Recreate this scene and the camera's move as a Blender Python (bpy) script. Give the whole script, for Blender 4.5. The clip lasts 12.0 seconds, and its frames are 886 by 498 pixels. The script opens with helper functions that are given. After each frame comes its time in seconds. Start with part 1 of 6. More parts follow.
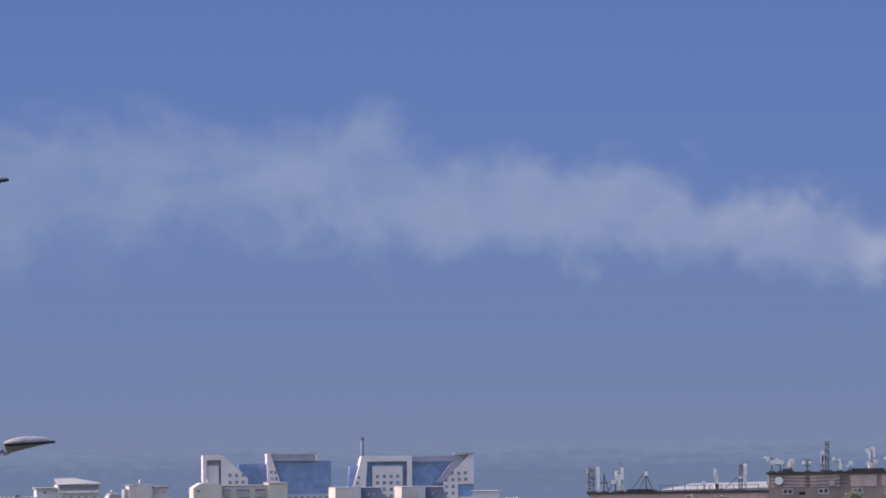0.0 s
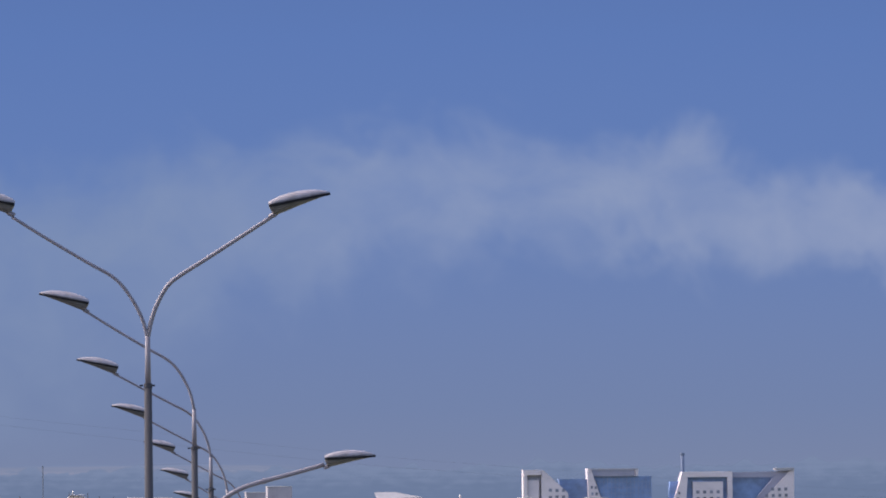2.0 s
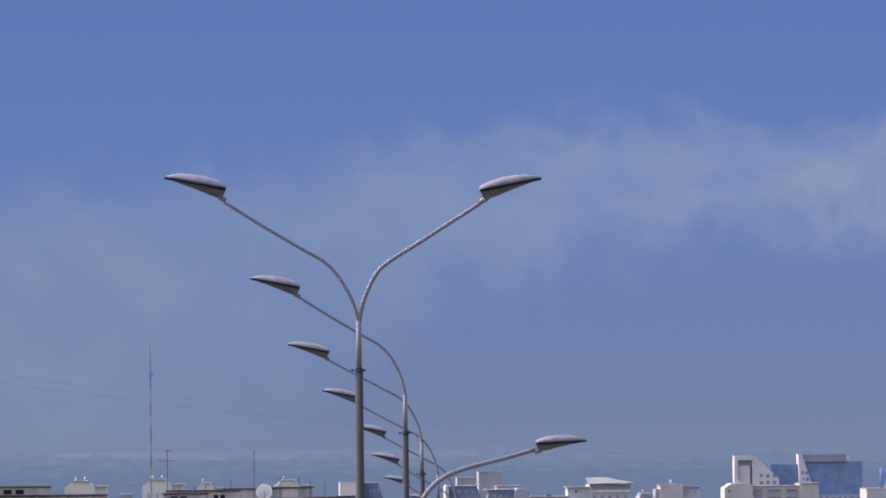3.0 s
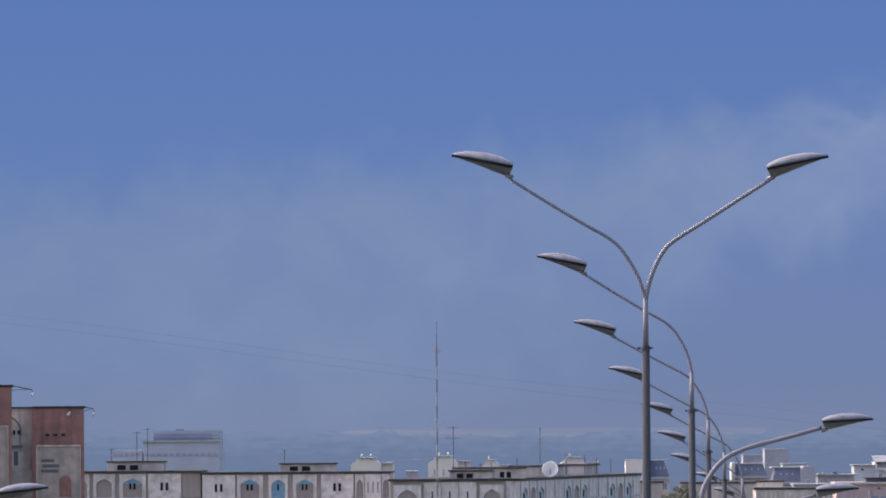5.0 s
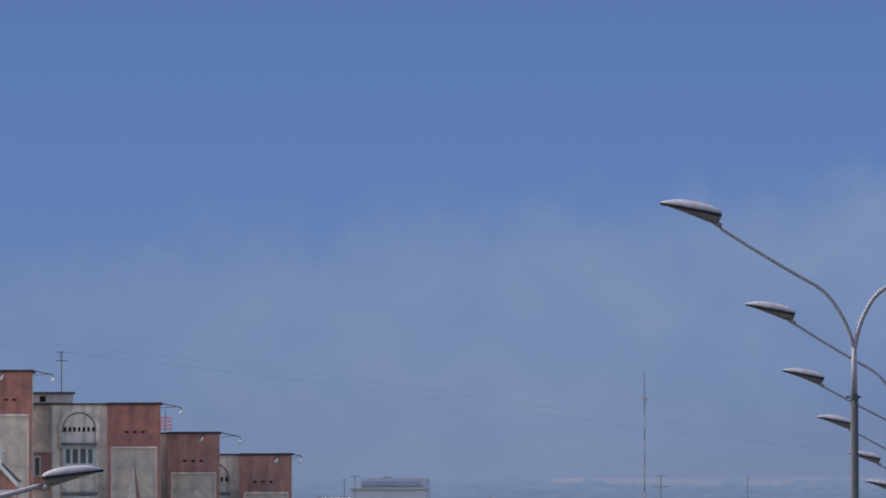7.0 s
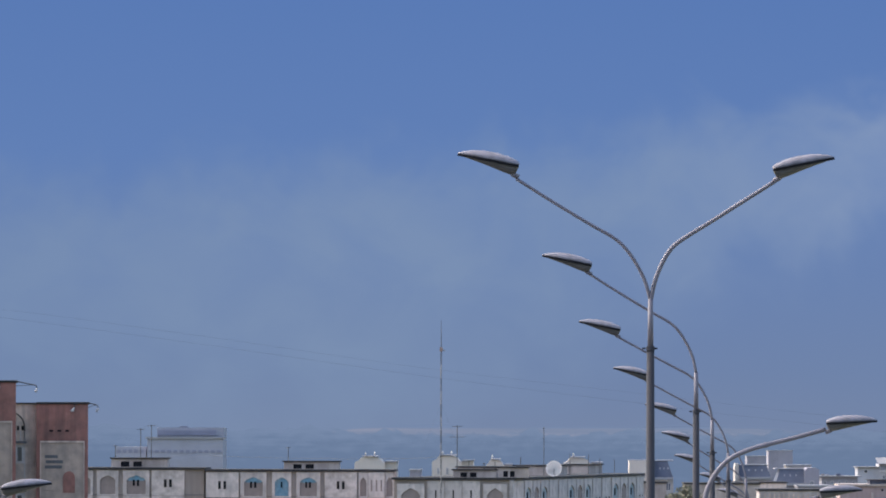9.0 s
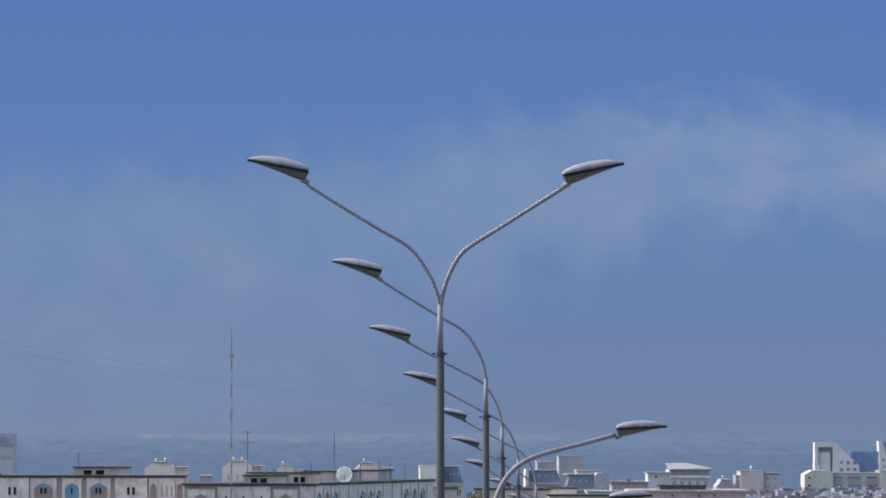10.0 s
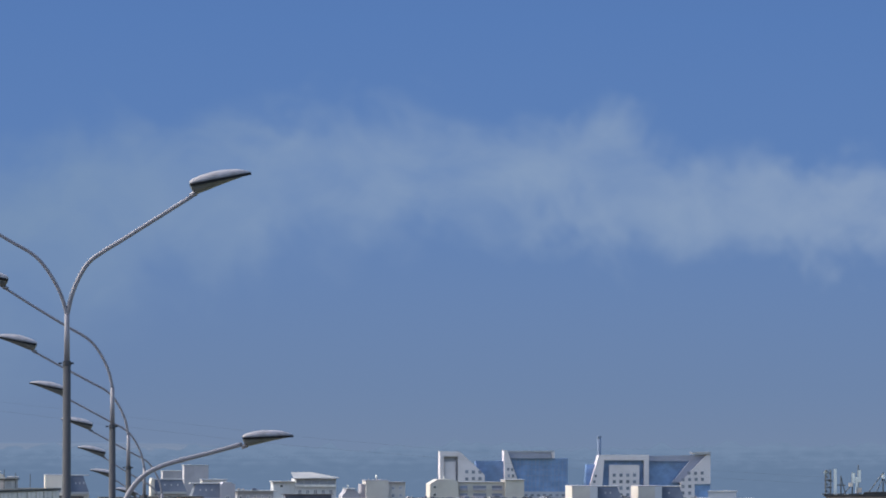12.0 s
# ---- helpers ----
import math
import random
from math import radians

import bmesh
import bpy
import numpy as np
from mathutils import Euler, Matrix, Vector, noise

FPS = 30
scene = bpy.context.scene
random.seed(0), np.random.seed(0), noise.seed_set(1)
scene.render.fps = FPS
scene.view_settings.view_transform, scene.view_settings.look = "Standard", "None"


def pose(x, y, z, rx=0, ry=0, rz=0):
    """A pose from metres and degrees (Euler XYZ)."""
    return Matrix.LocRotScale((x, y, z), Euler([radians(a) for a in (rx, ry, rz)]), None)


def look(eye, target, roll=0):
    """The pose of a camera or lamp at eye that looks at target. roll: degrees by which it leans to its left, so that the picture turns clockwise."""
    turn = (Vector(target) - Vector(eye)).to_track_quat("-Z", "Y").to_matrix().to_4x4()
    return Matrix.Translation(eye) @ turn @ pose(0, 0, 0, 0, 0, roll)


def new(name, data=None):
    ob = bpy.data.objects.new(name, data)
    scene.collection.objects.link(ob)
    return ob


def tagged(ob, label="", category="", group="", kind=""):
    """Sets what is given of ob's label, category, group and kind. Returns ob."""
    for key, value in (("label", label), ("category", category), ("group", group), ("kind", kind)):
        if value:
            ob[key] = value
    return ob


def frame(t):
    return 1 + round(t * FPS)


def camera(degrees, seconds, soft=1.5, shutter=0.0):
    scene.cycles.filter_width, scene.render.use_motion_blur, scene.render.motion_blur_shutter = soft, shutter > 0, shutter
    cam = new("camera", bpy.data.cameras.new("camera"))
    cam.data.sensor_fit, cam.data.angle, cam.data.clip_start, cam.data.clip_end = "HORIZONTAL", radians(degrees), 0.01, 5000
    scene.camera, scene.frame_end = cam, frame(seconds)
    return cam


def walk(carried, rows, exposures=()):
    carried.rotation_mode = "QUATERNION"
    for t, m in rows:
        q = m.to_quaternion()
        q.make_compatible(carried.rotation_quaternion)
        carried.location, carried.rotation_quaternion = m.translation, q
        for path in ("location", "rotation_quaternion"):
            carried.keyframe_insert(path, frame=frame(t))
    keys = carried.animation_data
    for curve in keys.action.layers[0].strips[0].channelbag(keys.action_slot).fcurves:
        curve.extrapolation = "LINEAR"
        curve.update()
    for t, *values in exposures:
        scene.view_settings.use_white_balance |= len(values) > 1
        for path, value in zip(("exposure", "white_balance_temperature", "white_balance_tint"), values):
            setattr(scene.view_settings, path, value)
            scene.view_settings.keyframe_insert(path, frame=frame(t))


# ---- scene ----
# A long lens pans from a roadside over street lamps towards a hazy city below.
cam = camera(6.0, 12.0, 1.8)
EYE = 1.65
FAR = 784 / math.tan(radians(3.0))      # one sight unit is a distance divided by FAR
VIEW = [  # seconds, yaw, pitch, roll, sway to the side, sway up
    (0.0, -4.8641, 1.3577, -0.792, 0.0042, -0.0004),
    (0.2, -4.6535, 1.3117, -0.765, 0.0030, -0.0015),
    (0.5, -4.4759, 1.3738, -0.723, 0.0011, -0.0031),
    (1.0, -4.0410, 1.4313, -0.602, 0.0024, -0.0034),
    (1.2, -3.7750, 1.4326, -0.555, 0.0000, -0.0018),
    (1.5, -3.4301, 1.4893, -0.484, -0.0036, 0.0005),
    (2.0, -2.6877, 1.4852, -0.526, 0.0091, -0.0022),
    (2.3, -2.1836, 1.4192, -0.476, 0.0057, -0.0065),
    (2.5, -1.8547, 1.4368, -0.438, 0.0035, -0.0094),
    (3.0, -1.2570, 1.3963, -0.462, 0.0077, -0.0049),
    (3.2, -1.0390, 1.2885, -0.472, 0.0079, -0.0047),
    (3.5, -0.7080, 1.1900, -0.476, 0.0081, -0.0044),
    (3.7, -0.4537, 1.1212, -0.489, 0.0053, -0.0102),
    (5.3, 0.9316, 1.2693, -0.349, -0.0011, 0.0040),
    (5.5, 1.1154, 1.2564, -0.381, -0.0006, -0.0032),
    (6.0, 1.5832, 1.3108, -0.308, 0.0072, -0.0039),
    (6.5, 2.1067, 1.5438, -0.247, 0.0018, -0.0009),
    (6.6, 2.1879, 1.5787, -0.220, 0.0000, -0.0009),
    (6.7, 2.2342, 1.6078, -0.193, -0.0040, -0.0008),
    (6.8, 2.2691, 1.6281, -0.165, -0.0070, -0.0008),
    (6.9, 2.2633, 1.6223, -0.138, -0.0090, -0.0007),
    (7.0, 2.0933, 1.5863, -0.111, -0.0110, -0.0007),
    (7.2, 1.9095, 1.5061, -0.081, -0.0013, 0.0030),
    (8.8, 0.9870, 1.2317, 0.057, 0.0044, 0.0017),
    (9.0, 0.7200, 1.2470, 0.097, -0.0034, 0.0031),
    (9.5, 0.0017, 1.1954, 0.049, 0.0034, 0.0048),
    (10.0, -0.7003, 1.2878, 0.059, 0.0058, 0.0003),
    (10.3, -0.9251, 1.3360, 0.087, 0.0013, 0.0016),
    (10.5, -1.1177, 1.3308, 0.104, -0.0017, 0.0025),
    (11.0, -1.8385, 1.1889, 0.072, -0.0126, 0.0049),
    (11.3, -2.2341, 1.1475, 0.058, -0.0119, 0.0023),
    (11.5, -2.4801, 1.1895, 0.044, -0.0114, 0.0005),
    (12.0, -3.2365, 1.3530, 0.098, -0.0101, 0.0075),
]
walk(cam, [(t, pose(side, 0, EYE + lift, 90 + pitch, 0, yaw) @ pose(0, 0, 0, 0, 0, roll)) for t, yaw, pitch, roll, side, lift in VIEW],
     [(0.0, 1.5, 6780.0, 13.5), (2.5, 1.5, 6700.0, 11.5), (5.5, 1.5, 6620.0, 9.5), (6.5, 1.5, 6640.0, 7.0), (9.5, 1.5, 6550.0, 3.5), (12.0, 1.5, 6460.0, -2.0)])

# ---- light ----
SUN_UP, SUN_ROUND = radians(42), radians(288)     # on the left, a little ahead
world = bpy.data.worlds.new("sky")
scene.world = world
world.use_nodes = True
wn = world.node_tree.nodes
sky = wn.new("ShaderNodeTexSky")
sky.sky_type, sky.sun_disc, sky.sun_elevation, sky.sun_rotation = "NISHITA", False, SUN_UP, SUN_ROUND
sky.air_density, sky.dust_density = 0.9, 4.0
wn["Background"].inputs["Strength"].default_value = 0.15
world.node_tree.links.new(sky.outputs["Color"], wn["Background"].inputs["Color"])
sun = new("sun", bpy.data.lights.new("sun", "SUN"))
sun.data.energy, sun.data.angle, sun.data.color = 0.66, radians(8.0), (1.0, 0.92, 0.88)
sun_way = Vector((math.sin(SUN_ROUND) * math.cos(SUN_UP), math.cos(SUN_ROUND) * math.cos(SUN_UP), math.sin(SUN_UP)))
sun.matrix_world = look(sun_way * 50, (0, 0, 0))


# ---- helpers of this scene ----
def spot(u, v, d):
    """A place d metres ahead, u sight units to the side and v above eye level."""
    return Vector((u * d / FAR, d, EYE + v * d / FAR))


def ground_z(y):
    """The road runs downhill and levels out in the plain."""
    if y < 0:
        return 0.0
    if y < 900:
        return -0.0274 * y
    k = min((y - 900) / 900, 1)
    return -24.66 - 11.0 * (k - k * k / 2) * 2 * 0.9


def part(name, bm, material, parent=None, label="", smooth=False, share=None):
    me = share
    if me is None:
        me = bpy.data.meshes.new(name)
        bmesh.ops.recalc_face_normals(bm, faces=bm.faces)
        bm.to_mesh(me)
        bm.free()
        me.materials.append(material)
        if smooth:
            for f in me.polygons:
                f.use_smooth = len(f.vertices) <= 4
    ob = new(name, me)
    if parent is not None:
        ob.parent = parent
    if label:
        ob["label"] = label
    return ob


def thing(name, place, label, category, group="", kind="", turn=0.0):
    e = new(name)
    e.empty_display_size = 0.2
    e.matrix_world = Matrix.Translation(place) @ pose(0, 0, 0, 0, 0, turn)
    return tagged(e, label, category, group, kind)


def box(bm, x0, x1, y0, y1, z0, z1):
    v = [bm.verts.new((x, y, z)) for z in (z0, z1) for x, y in ((x0, y0), (x1, y0), (x1, y1), (x0, y1))]
    for f in ((0, 3, 2, 1), (4, 5, 6, 7), (0, 1, 5, 4), (1, 2, 6, 5), (2, 3, 7, 6), (3, 0, 4, 7)):
        bm.faces.new([v[i] for i in f])
    return bm


def boxes(*rows):
    bm = bmesh.new()
    for r in rows:
        box(bm, *r)
    return bm


def prism(bm, outline, y0, y1):
    """An outline in x and z, pushed from y0 to y1."""
    a = [bm.verts.new((x, y0, z)) for x, z in outline]
    b = [bm.verts.new((x, y1, z)) for x, z in outline]
    n = len(a)
    bm.faces.new(a)
    bm.faces.new(b[::-1])
    for i in range(n):
        bm.faces.new((a[i], b[i], b[(i + 1) % n], a[(i + 1) % n]))
    return bm


def tube(bm, points, radii, sides=10):
    pts = [Vector(p) for p in points]
    if not hasattr(radii, "__len__"):
        radii = [radii] * len(pts)
    rings = []
    for i, p in enumerate(pts):
        way = (pts[min(i + 1, len(pts) - 1)] - pts[max(i - 1, 0)]).normalized()
        side = way.cross(Vector((0, 1, 0)) if abs(way.y) < 0.9 else Vector((1, 0, 0))).normalized()
        up = side.cross(way)
        rings.append([bm.verts.new(p + radii[i] * (math.cos(a) * side + math.sin(a) * up)) for a in (2 * math.pi * k / sides for k in range(sides))])
    for a, b in zip(rings, rings[1:]):
        for k in range(sides):
            bm.faces.new((a[k], a[(k + 1) % sides], b[(k + 1) % sides], b[k]))
    bm.faces.new(rings[0][::-1])
    bm.faces.new(rings[-1])
    return bm


def curve_through(points, steps=4):
    """A smooth line through the points."""
    p = [Vector(q) for q in points]
    out = []
    for i in range(len(p) - 1):
        a, b, c, d = p[max(i - 1, 0)], p[i], p[i + 1], p[min(i + 2, len(p) - 1)]
        for k in range(steps):
            t = k / steps
            out.append(0.5 * (2 * b + (c - a) * t + (2 * a - 5 * b + 4 * c - d) * t * t + (3 * b - a - 3 * c + d) * t ** 3))
    return out + [p[-1]]


# ---- materials ----
def surface(name, colour, rough=0.7, metal=0.0, vary=0.12, grain=2.0, stain=0.3, stain_scale=0.25, bump=0.2, streak=0.0, dark=None, by_piece=0.0):
    """Paint, plaster or metal with fine grain, large stains, rain streaks and slight relief."""
    m = bpy.data.materials.new(name)
    m.use_nodes = True
    n, l = m.node_tree.nodes, m.node_tree.links
    b = n["Principled BSDF"]
    b.inputs["Roughness"].default_value, b.inputs["Metallic"].default_value = rough, metal
    b.inputs["Specular IOR Level"].default_value = 0.3 if rough > 0.7 else 0.4
    tc = n.new("ShaderNodeTexCoord")
    fine, large = n.new("ShaderNodeTexNoise"), n.new("ShaderNodeTexNoise")
    fine.inputs["Scale"].default_value, fine.inputs["Detail"].default_value = grain, 6
    large.inputs["Scale"].default_value, large.inputs["Detail"].default_value = stain_scale, 5
    large.inputs["Roughness"].default_value = 0.65
    for x in (fine, large):
        l.new(tc.outputs["Object"], x.inputs["Vector"])
    dark = dark or tuple(c * 0.45 for c in colour)
    ramp = n.new("ShaderNodeValToRGB")
    ramp.color_ramp.elements[0].position, ramp.color_ramp.elements[1].position = 0.42, 0.68
    l.new(large.outputs["Fac"], ramp.inputs["Fac"])
    amount = n.new("ShaderNodeMath")
    amount.operation = "MULTIPLY"
    amount.inputs[1].default_value = stain
    l.new(ramp.outputs["Color"], amount.inputs[0])
    mix = n.new("ShaderNodeMix")
    mix.data_type = "RGBA"
    mix.inputs["A"].default_value, mix.inputs["B"].default_value = (*colour, 1), (*dark, 1)
    l.new(amount.outputs[0], mix.inputs["Factor"])
    last = mix.outputs["Result"]
    if streak:
        mp, st, rp = n.new("ShaderNodeMapping"), n.new("ShaderNodeTexNoise"), n.new("ShaderNodeMapRange")
        mp.inputs["Scale"].default_value = (2.2, 2.2, 0.16)
        st.inputs["Scale"].default_value, st.inputs["Detail"].default_value = 1.0, 4
        rp.inputs["From Min"].default_value, rp.inputs["From Max"].default_value = 0.45, 0.75
        rp.inputs["To Max"].default_value = streak
        l.new(tc.outputs["Object"], mp.inputs["Vector"])
        l.new(mp.outputs["Vector"], st.inputs["Vector"])
        l.new(st.outputs["Fac"], rp.inputs["Value"])
        mx = n.new("ShaderNodeMix")
        mx.data_type = "RGBA"
        mx.inputs["B"].default_value = (*dark, 1)
        l.new(last, mx.inputs["A"])
        l.new(rp.outputs["Result"], mx.inputs["Factor"])
        last = mx.outputs["Result"]
    hsv = n.new("ShaderNodeHueSaturation")
    rng = n.new("ShaderNodeMapRange")
    rng.inputs["From Min"].default_value, rng.inputs["From Max"].default_value = 0.25, 0.75
    rng.inputs["To Min"].default_value, rng.inputs["To Max"].default_value = 1 - vary, 1 + vary
    l.new(fine.outputs["Fac"], rng.inputs["Value"])
    value = rng.outputs["Result"]
    if by_piece:
        info, pr, mu = n.new("ShaderNodeObjectInfo"), n.new("ShaderNodeMapRange"), n.new("ShaderNodeMath")
        pr.inputs["To Min"].default_value, pr.inputs["To Max"].default_value = 1 - by_piece, 1 + by_piece
        mu.operation = "MULTIPLY"
        l.new(info.outputs["Random"], pr.inputs["Value"])
        l.new(pr.outputs["Result"], mu.inputs[0])
        l.new(value, mu.inputs[1])
        value = mu.outputs[0]
    l.new(value, hsv.inputs["Value"])
    l.new(last, hsv.inputs["Color"])
    l.new(hsv.outputs["Color"], b.inputs["Base Color"])
    if bump:
        bp = n.new("ShaderNodeBump")
        bp.inputs["Strength"].default_value, bp.inputs["Distance"].default_value = bump, 0.02
        l.new(fine.outputs["Fac"], bp.inputs["Height"])
        l.new(bp.outputs["Normal"], b.inputs["Normal"])
    return m


def srgb(r, g, b):
    return tuple((c / 255 / 12.92) if c < 10 else ((c / 255 + 0.055) / 1.055) ** 2.4 for c in (r, g, b))


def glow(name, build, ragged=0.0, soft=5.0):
    """A glowing far backdrop: sky light, and land with haze put into its colours."""
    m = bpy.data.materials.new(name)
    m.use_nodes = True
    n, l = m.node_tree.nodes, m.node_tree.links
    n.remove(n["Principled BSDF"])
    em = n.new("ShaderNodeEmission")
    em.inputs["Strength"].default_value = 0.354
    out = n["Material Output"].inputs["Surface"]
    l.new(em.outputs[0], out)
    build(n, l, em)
    if ragged:      # the treetops thin out towards the sheet's upper edge
        uv, sep, t, mp = n.new("ShaderNodeUVMap"), n.new("ShaderNodeSeparateXYZ"), n.new("ShaderNodeTexNoise"), n.new("ShaderNodeMapping")
        uv.uv_map = "edge"
        l.new(uv.outputs["UV"], sep.inputs[0])
        mp.inputs["Scale"].default_value = (ragged, 0.10, 1)
        t.inputs["Scale"].default_value, t.inputs["Detail"].default_value, t.inputs["Roughness"].default_value = 1.0, 7, 0.6
        l.new(uv.outputs["UV"], mp.inputs["Vector"])
        l.new(mp.outputs["Vector"], t.inputs["Vector"])
        depth = maths(n, l, "ADD", sep.outputs["Y"], maths(n, l, "MULTIPLY", maths(n, l, "SUBTRACT", t.outputs["Fac"], 0.62), 30.0))
        cover, clear, mix = n.new("ShaderNodeMapRange"), n.new("ShaderNodeBsdfTransparent"), n.new("ShaderNodeMixShader")
        cover.interpolation_type = "SMOOTHSTEP"
        cover.inputs["From Min"].default_value, cover.inputs["From Max"].default_value = 0.0, soft
        l.new(depth, cover.inputs["Value"])
        l.new(cover.outputs["Result"], mix.inputs["Fac"])
        l.new(clear.outputs[0], mix.inputs[1])
        l.new(em.outputs[0], mix.inputs[2])
        l.new(mix.outputs[0], out)
    return m


# ---- sky backdrop with the drifting smoke ----
def ramp_of(n, stops, interp="EASE"):
    r = n.new("ShaderNodeValToRGB")
    r.color_ramp.interpolation = interp
    e = r.color_ramp.elements
    while len(e) < len(stops):
        e.new(0.5)
    for k, (pos, col) in zip(e, stops):
        k.position, k.color = pos, (*col, 1) if hasattr(col, "__len__") else (col, col, col, 1)
    return r


def maths(n, l, op, a, b=None, c=None, clamp=False):
    x = n.new("ShaderNodeMath")
    x.operation, x.use_clamp = op, clamp
    for i, q in enumerate((a, b, c)):
        if q is None:
            continue
        if isinstance(q, (int, float)):
            x.inputs[i].default_value = q
        else:
            l.new(q, x.inputs[i])
    return x.outputs[0]


def build_sky(n, l, em):
    uv = n.new("ShaderNodeUVMap")
    sep = n.new("ShaderNodeSeparateXYZ")
    l.new(uv.outputs["UV"], sep.inputs[0])
    u, v = sep.outputs["X"], sep.outputs["Y"]           # thousands of sight units
    clear = ramp_of(n, [(0.0, srgb(118, 133, 168)), (0.12, srgb(112, 131, 172)), (0.30, srgb(107, 130, 178)), (0.55, srgb(98, 127, 184)), (0.85, srgb(91, 122, 183)), (1.0, srgb(88, 118, 178))], "LINEAR")
    l.new(maths(n, l, "DIVIDE", v, 0.9, clamp=True), clear.inputs["Fac"])
    s = maths(n, l, "DIVIDE", maths(n, l, "ADD", u, 1.5), 3.8, clamp=True)   # along the plume

    def along(stops):
        r = ramp_of(n, [((a + 1.5) / 3.8, b) for a, b in stops])
        l.new(s, r.inputs["Fac"])
        return r.outputs["Color"]
    middle = along([(-1.4, 0.27), (-0.6, 0.33), (-0.1, 0.37), (0.3, 0.445), (0.6, 0.485), (1.1, 0.472), (1.6, 0.422), (2.1, 0.352)])
    half = along([(-1.4, 0.17), (-0.3, 0.19), (0.4, 0.15), (1.2, 0.135), (1.7, 0.115), (2.1, 0.095)])
    strength = along([(-1.4, 0.40), (-0.8, 0.55), (0.0, 0.58), (0.5, 0.60), (1.0, 0.68), (1.5, 0.72), (2.1, 0.95)])

    def cloud(scale, detail, lift, stretch=(1, 1, 1), rough=0.55):
        mp, t = n.new("ShaderNodeMapping"), n.new("ShaderNodeTexNoise")
        mp.inputs["Scale"].default_value, mp.inputs["Location"].default_value = stretch, (lift, lift * 0.7, lift)
        mp.inputs["Rotation"].default_value = (0, 0, radians(20))
        t.inputs["Scale"].default_value, t.inputs["Detail"].default_value, t.inputs["Roughness"].default_value = scale, detail, rough
        t.inputs["Distortion"].default_value = 0.35
        l.new(uv.outputs["UV"], mp.inputs["Vector"])
        l.new(mp.outputs["Vector"], t.inputs["Vector"])
        return t.outputs["Fac"]
    wave = maths(n, l, "MULTIPLY", maths(n, l, "SUBTRACT", cloud(5.2, 3, 3.1), 0.5), 0.27)
    small = maths(n, l, "MULTIPLY", maths(n, l, "SUBTRACT", cloud(11.5, 2, 7.7), 0.5), 0.09)
    off = maths(n, l, "ADD", maths(n, l, "ADD", maths(n, l, "SUBTRACT", v, middle), wave), small)
    trail = along([(-1.4, 0.22), (-0.6, 0.28), (0.0, 0.42), (0.5, 0.75), (1.0, 1.0)])      # the old smoke hangs down to the plain
    below = maths(n, l, "LESS_THAN", off, 0.0)
    spread = maths(n, l, "ADD", maths(n, l, "MULTIPLY", below, trail), maths(n, l, "SUBTRACT", 1.0, below))
    rel = maths(n, l, "ABSOLUTE", maths(n, l, "MULTIPLY", maths(n, l, "DIVIDE", off, half), spread))
    body = n.new("ShaderNodeMapRange")
    body.interpolation_type = "SMOOTHERSTEP"
    body.inputs["From Min"].default_value, body.inputs["From Max"].default_value = 1.18, 0.1
    l.new(rel, body.inputs["Value"])
    puffs = n.new("ShaderNodeMapRange")
    puffs.inputs["From Min"].default_value, puffs.inputs["From Max"].default_value = 0.3, 0.68
    puffs.inputs["To Min"].default_value, puffs.inputs["To Max"].default_value = 0.5, 1.15
    l.new(cloud(6.0, 4, 9.4, (1, 1.25, 1), 0.5), puffs.inputs["Value"])
    dens = maths(n, l, "MULTIPLY", maths(n, l, "MULTIPLY", body.outputs["Result"], puffs.outputs["Result"]), strength, clamp=True)
    mix = n.new("ShaderNodeMix")
    mix.data_type = "RGBA"
    fresh = along([(-1.4, srgb(124, 144, 179)), (0.0, srgb(130, 149, 183)), (0.8, srgb(143, 159, 193)), (2.1, srgb(153, 166, 198))])
    l.new(fresh, mix.inputs["B"])
    l.new(clear.outputs["Color"], mix.inputs["A"])
    l.new(dens, mix.inputs["Factor"])
    l.new(mix.outputs["Result"], em.inputs["Color"])


def sheet_backdrop(name, material, d, low, high, label, wide=5200, steps=104):
    """A curved sheet round the camera; its top may follow an uneven outline."""
    bm = bmesh.new()
    uvl, edge = bm.loops.layers.uv.new("UVMap"), bm.loops.layers.uv.new("edge")
    cols = []
    for i in range(steps + 1):
        u = -wide + 2 * wide * i / steps
        a = math.atan2(u, FAR)
        lo, hi = low, high(u) if callable(high) else high
        dd = d
        cols.append([(bm.verts.new((dd * math.sin(a), dd * math.cos(a), EYE + v * dd * math.cos(a) / FAR / math.cos(a) * math.cos(a))), u, v) for v in (lo, hi)])
    for p, q in zip(cols, cols[1:]):
        f = bm.faces.new((p[0][0], q[0][0], q[1][0], p[1][0]))
        for lp, (_, u, v) in zip(f.loops, (p[0], q[0], q[1], p[1])):
            lp[uvl].uv = (u / 1000, v / 1000)
        for lp, (_, u, v), top in zip(f.loops, (p[0], q[0], q[1], p[1]), (p[1][2], q[1][2], q[1][2], p[1][2])):
            lp[edge].uv = (u, top - v)
    ob = part(name, bm, material)
    return tagged(ob, label, "backdrop", "", "structure")


sheet_backdrop("backdrop", glow("smoky sky", build_sky), 4880, -170, 1500, "hazy blue sky crossed by a drifting band of pale smoke", 9000, 120)


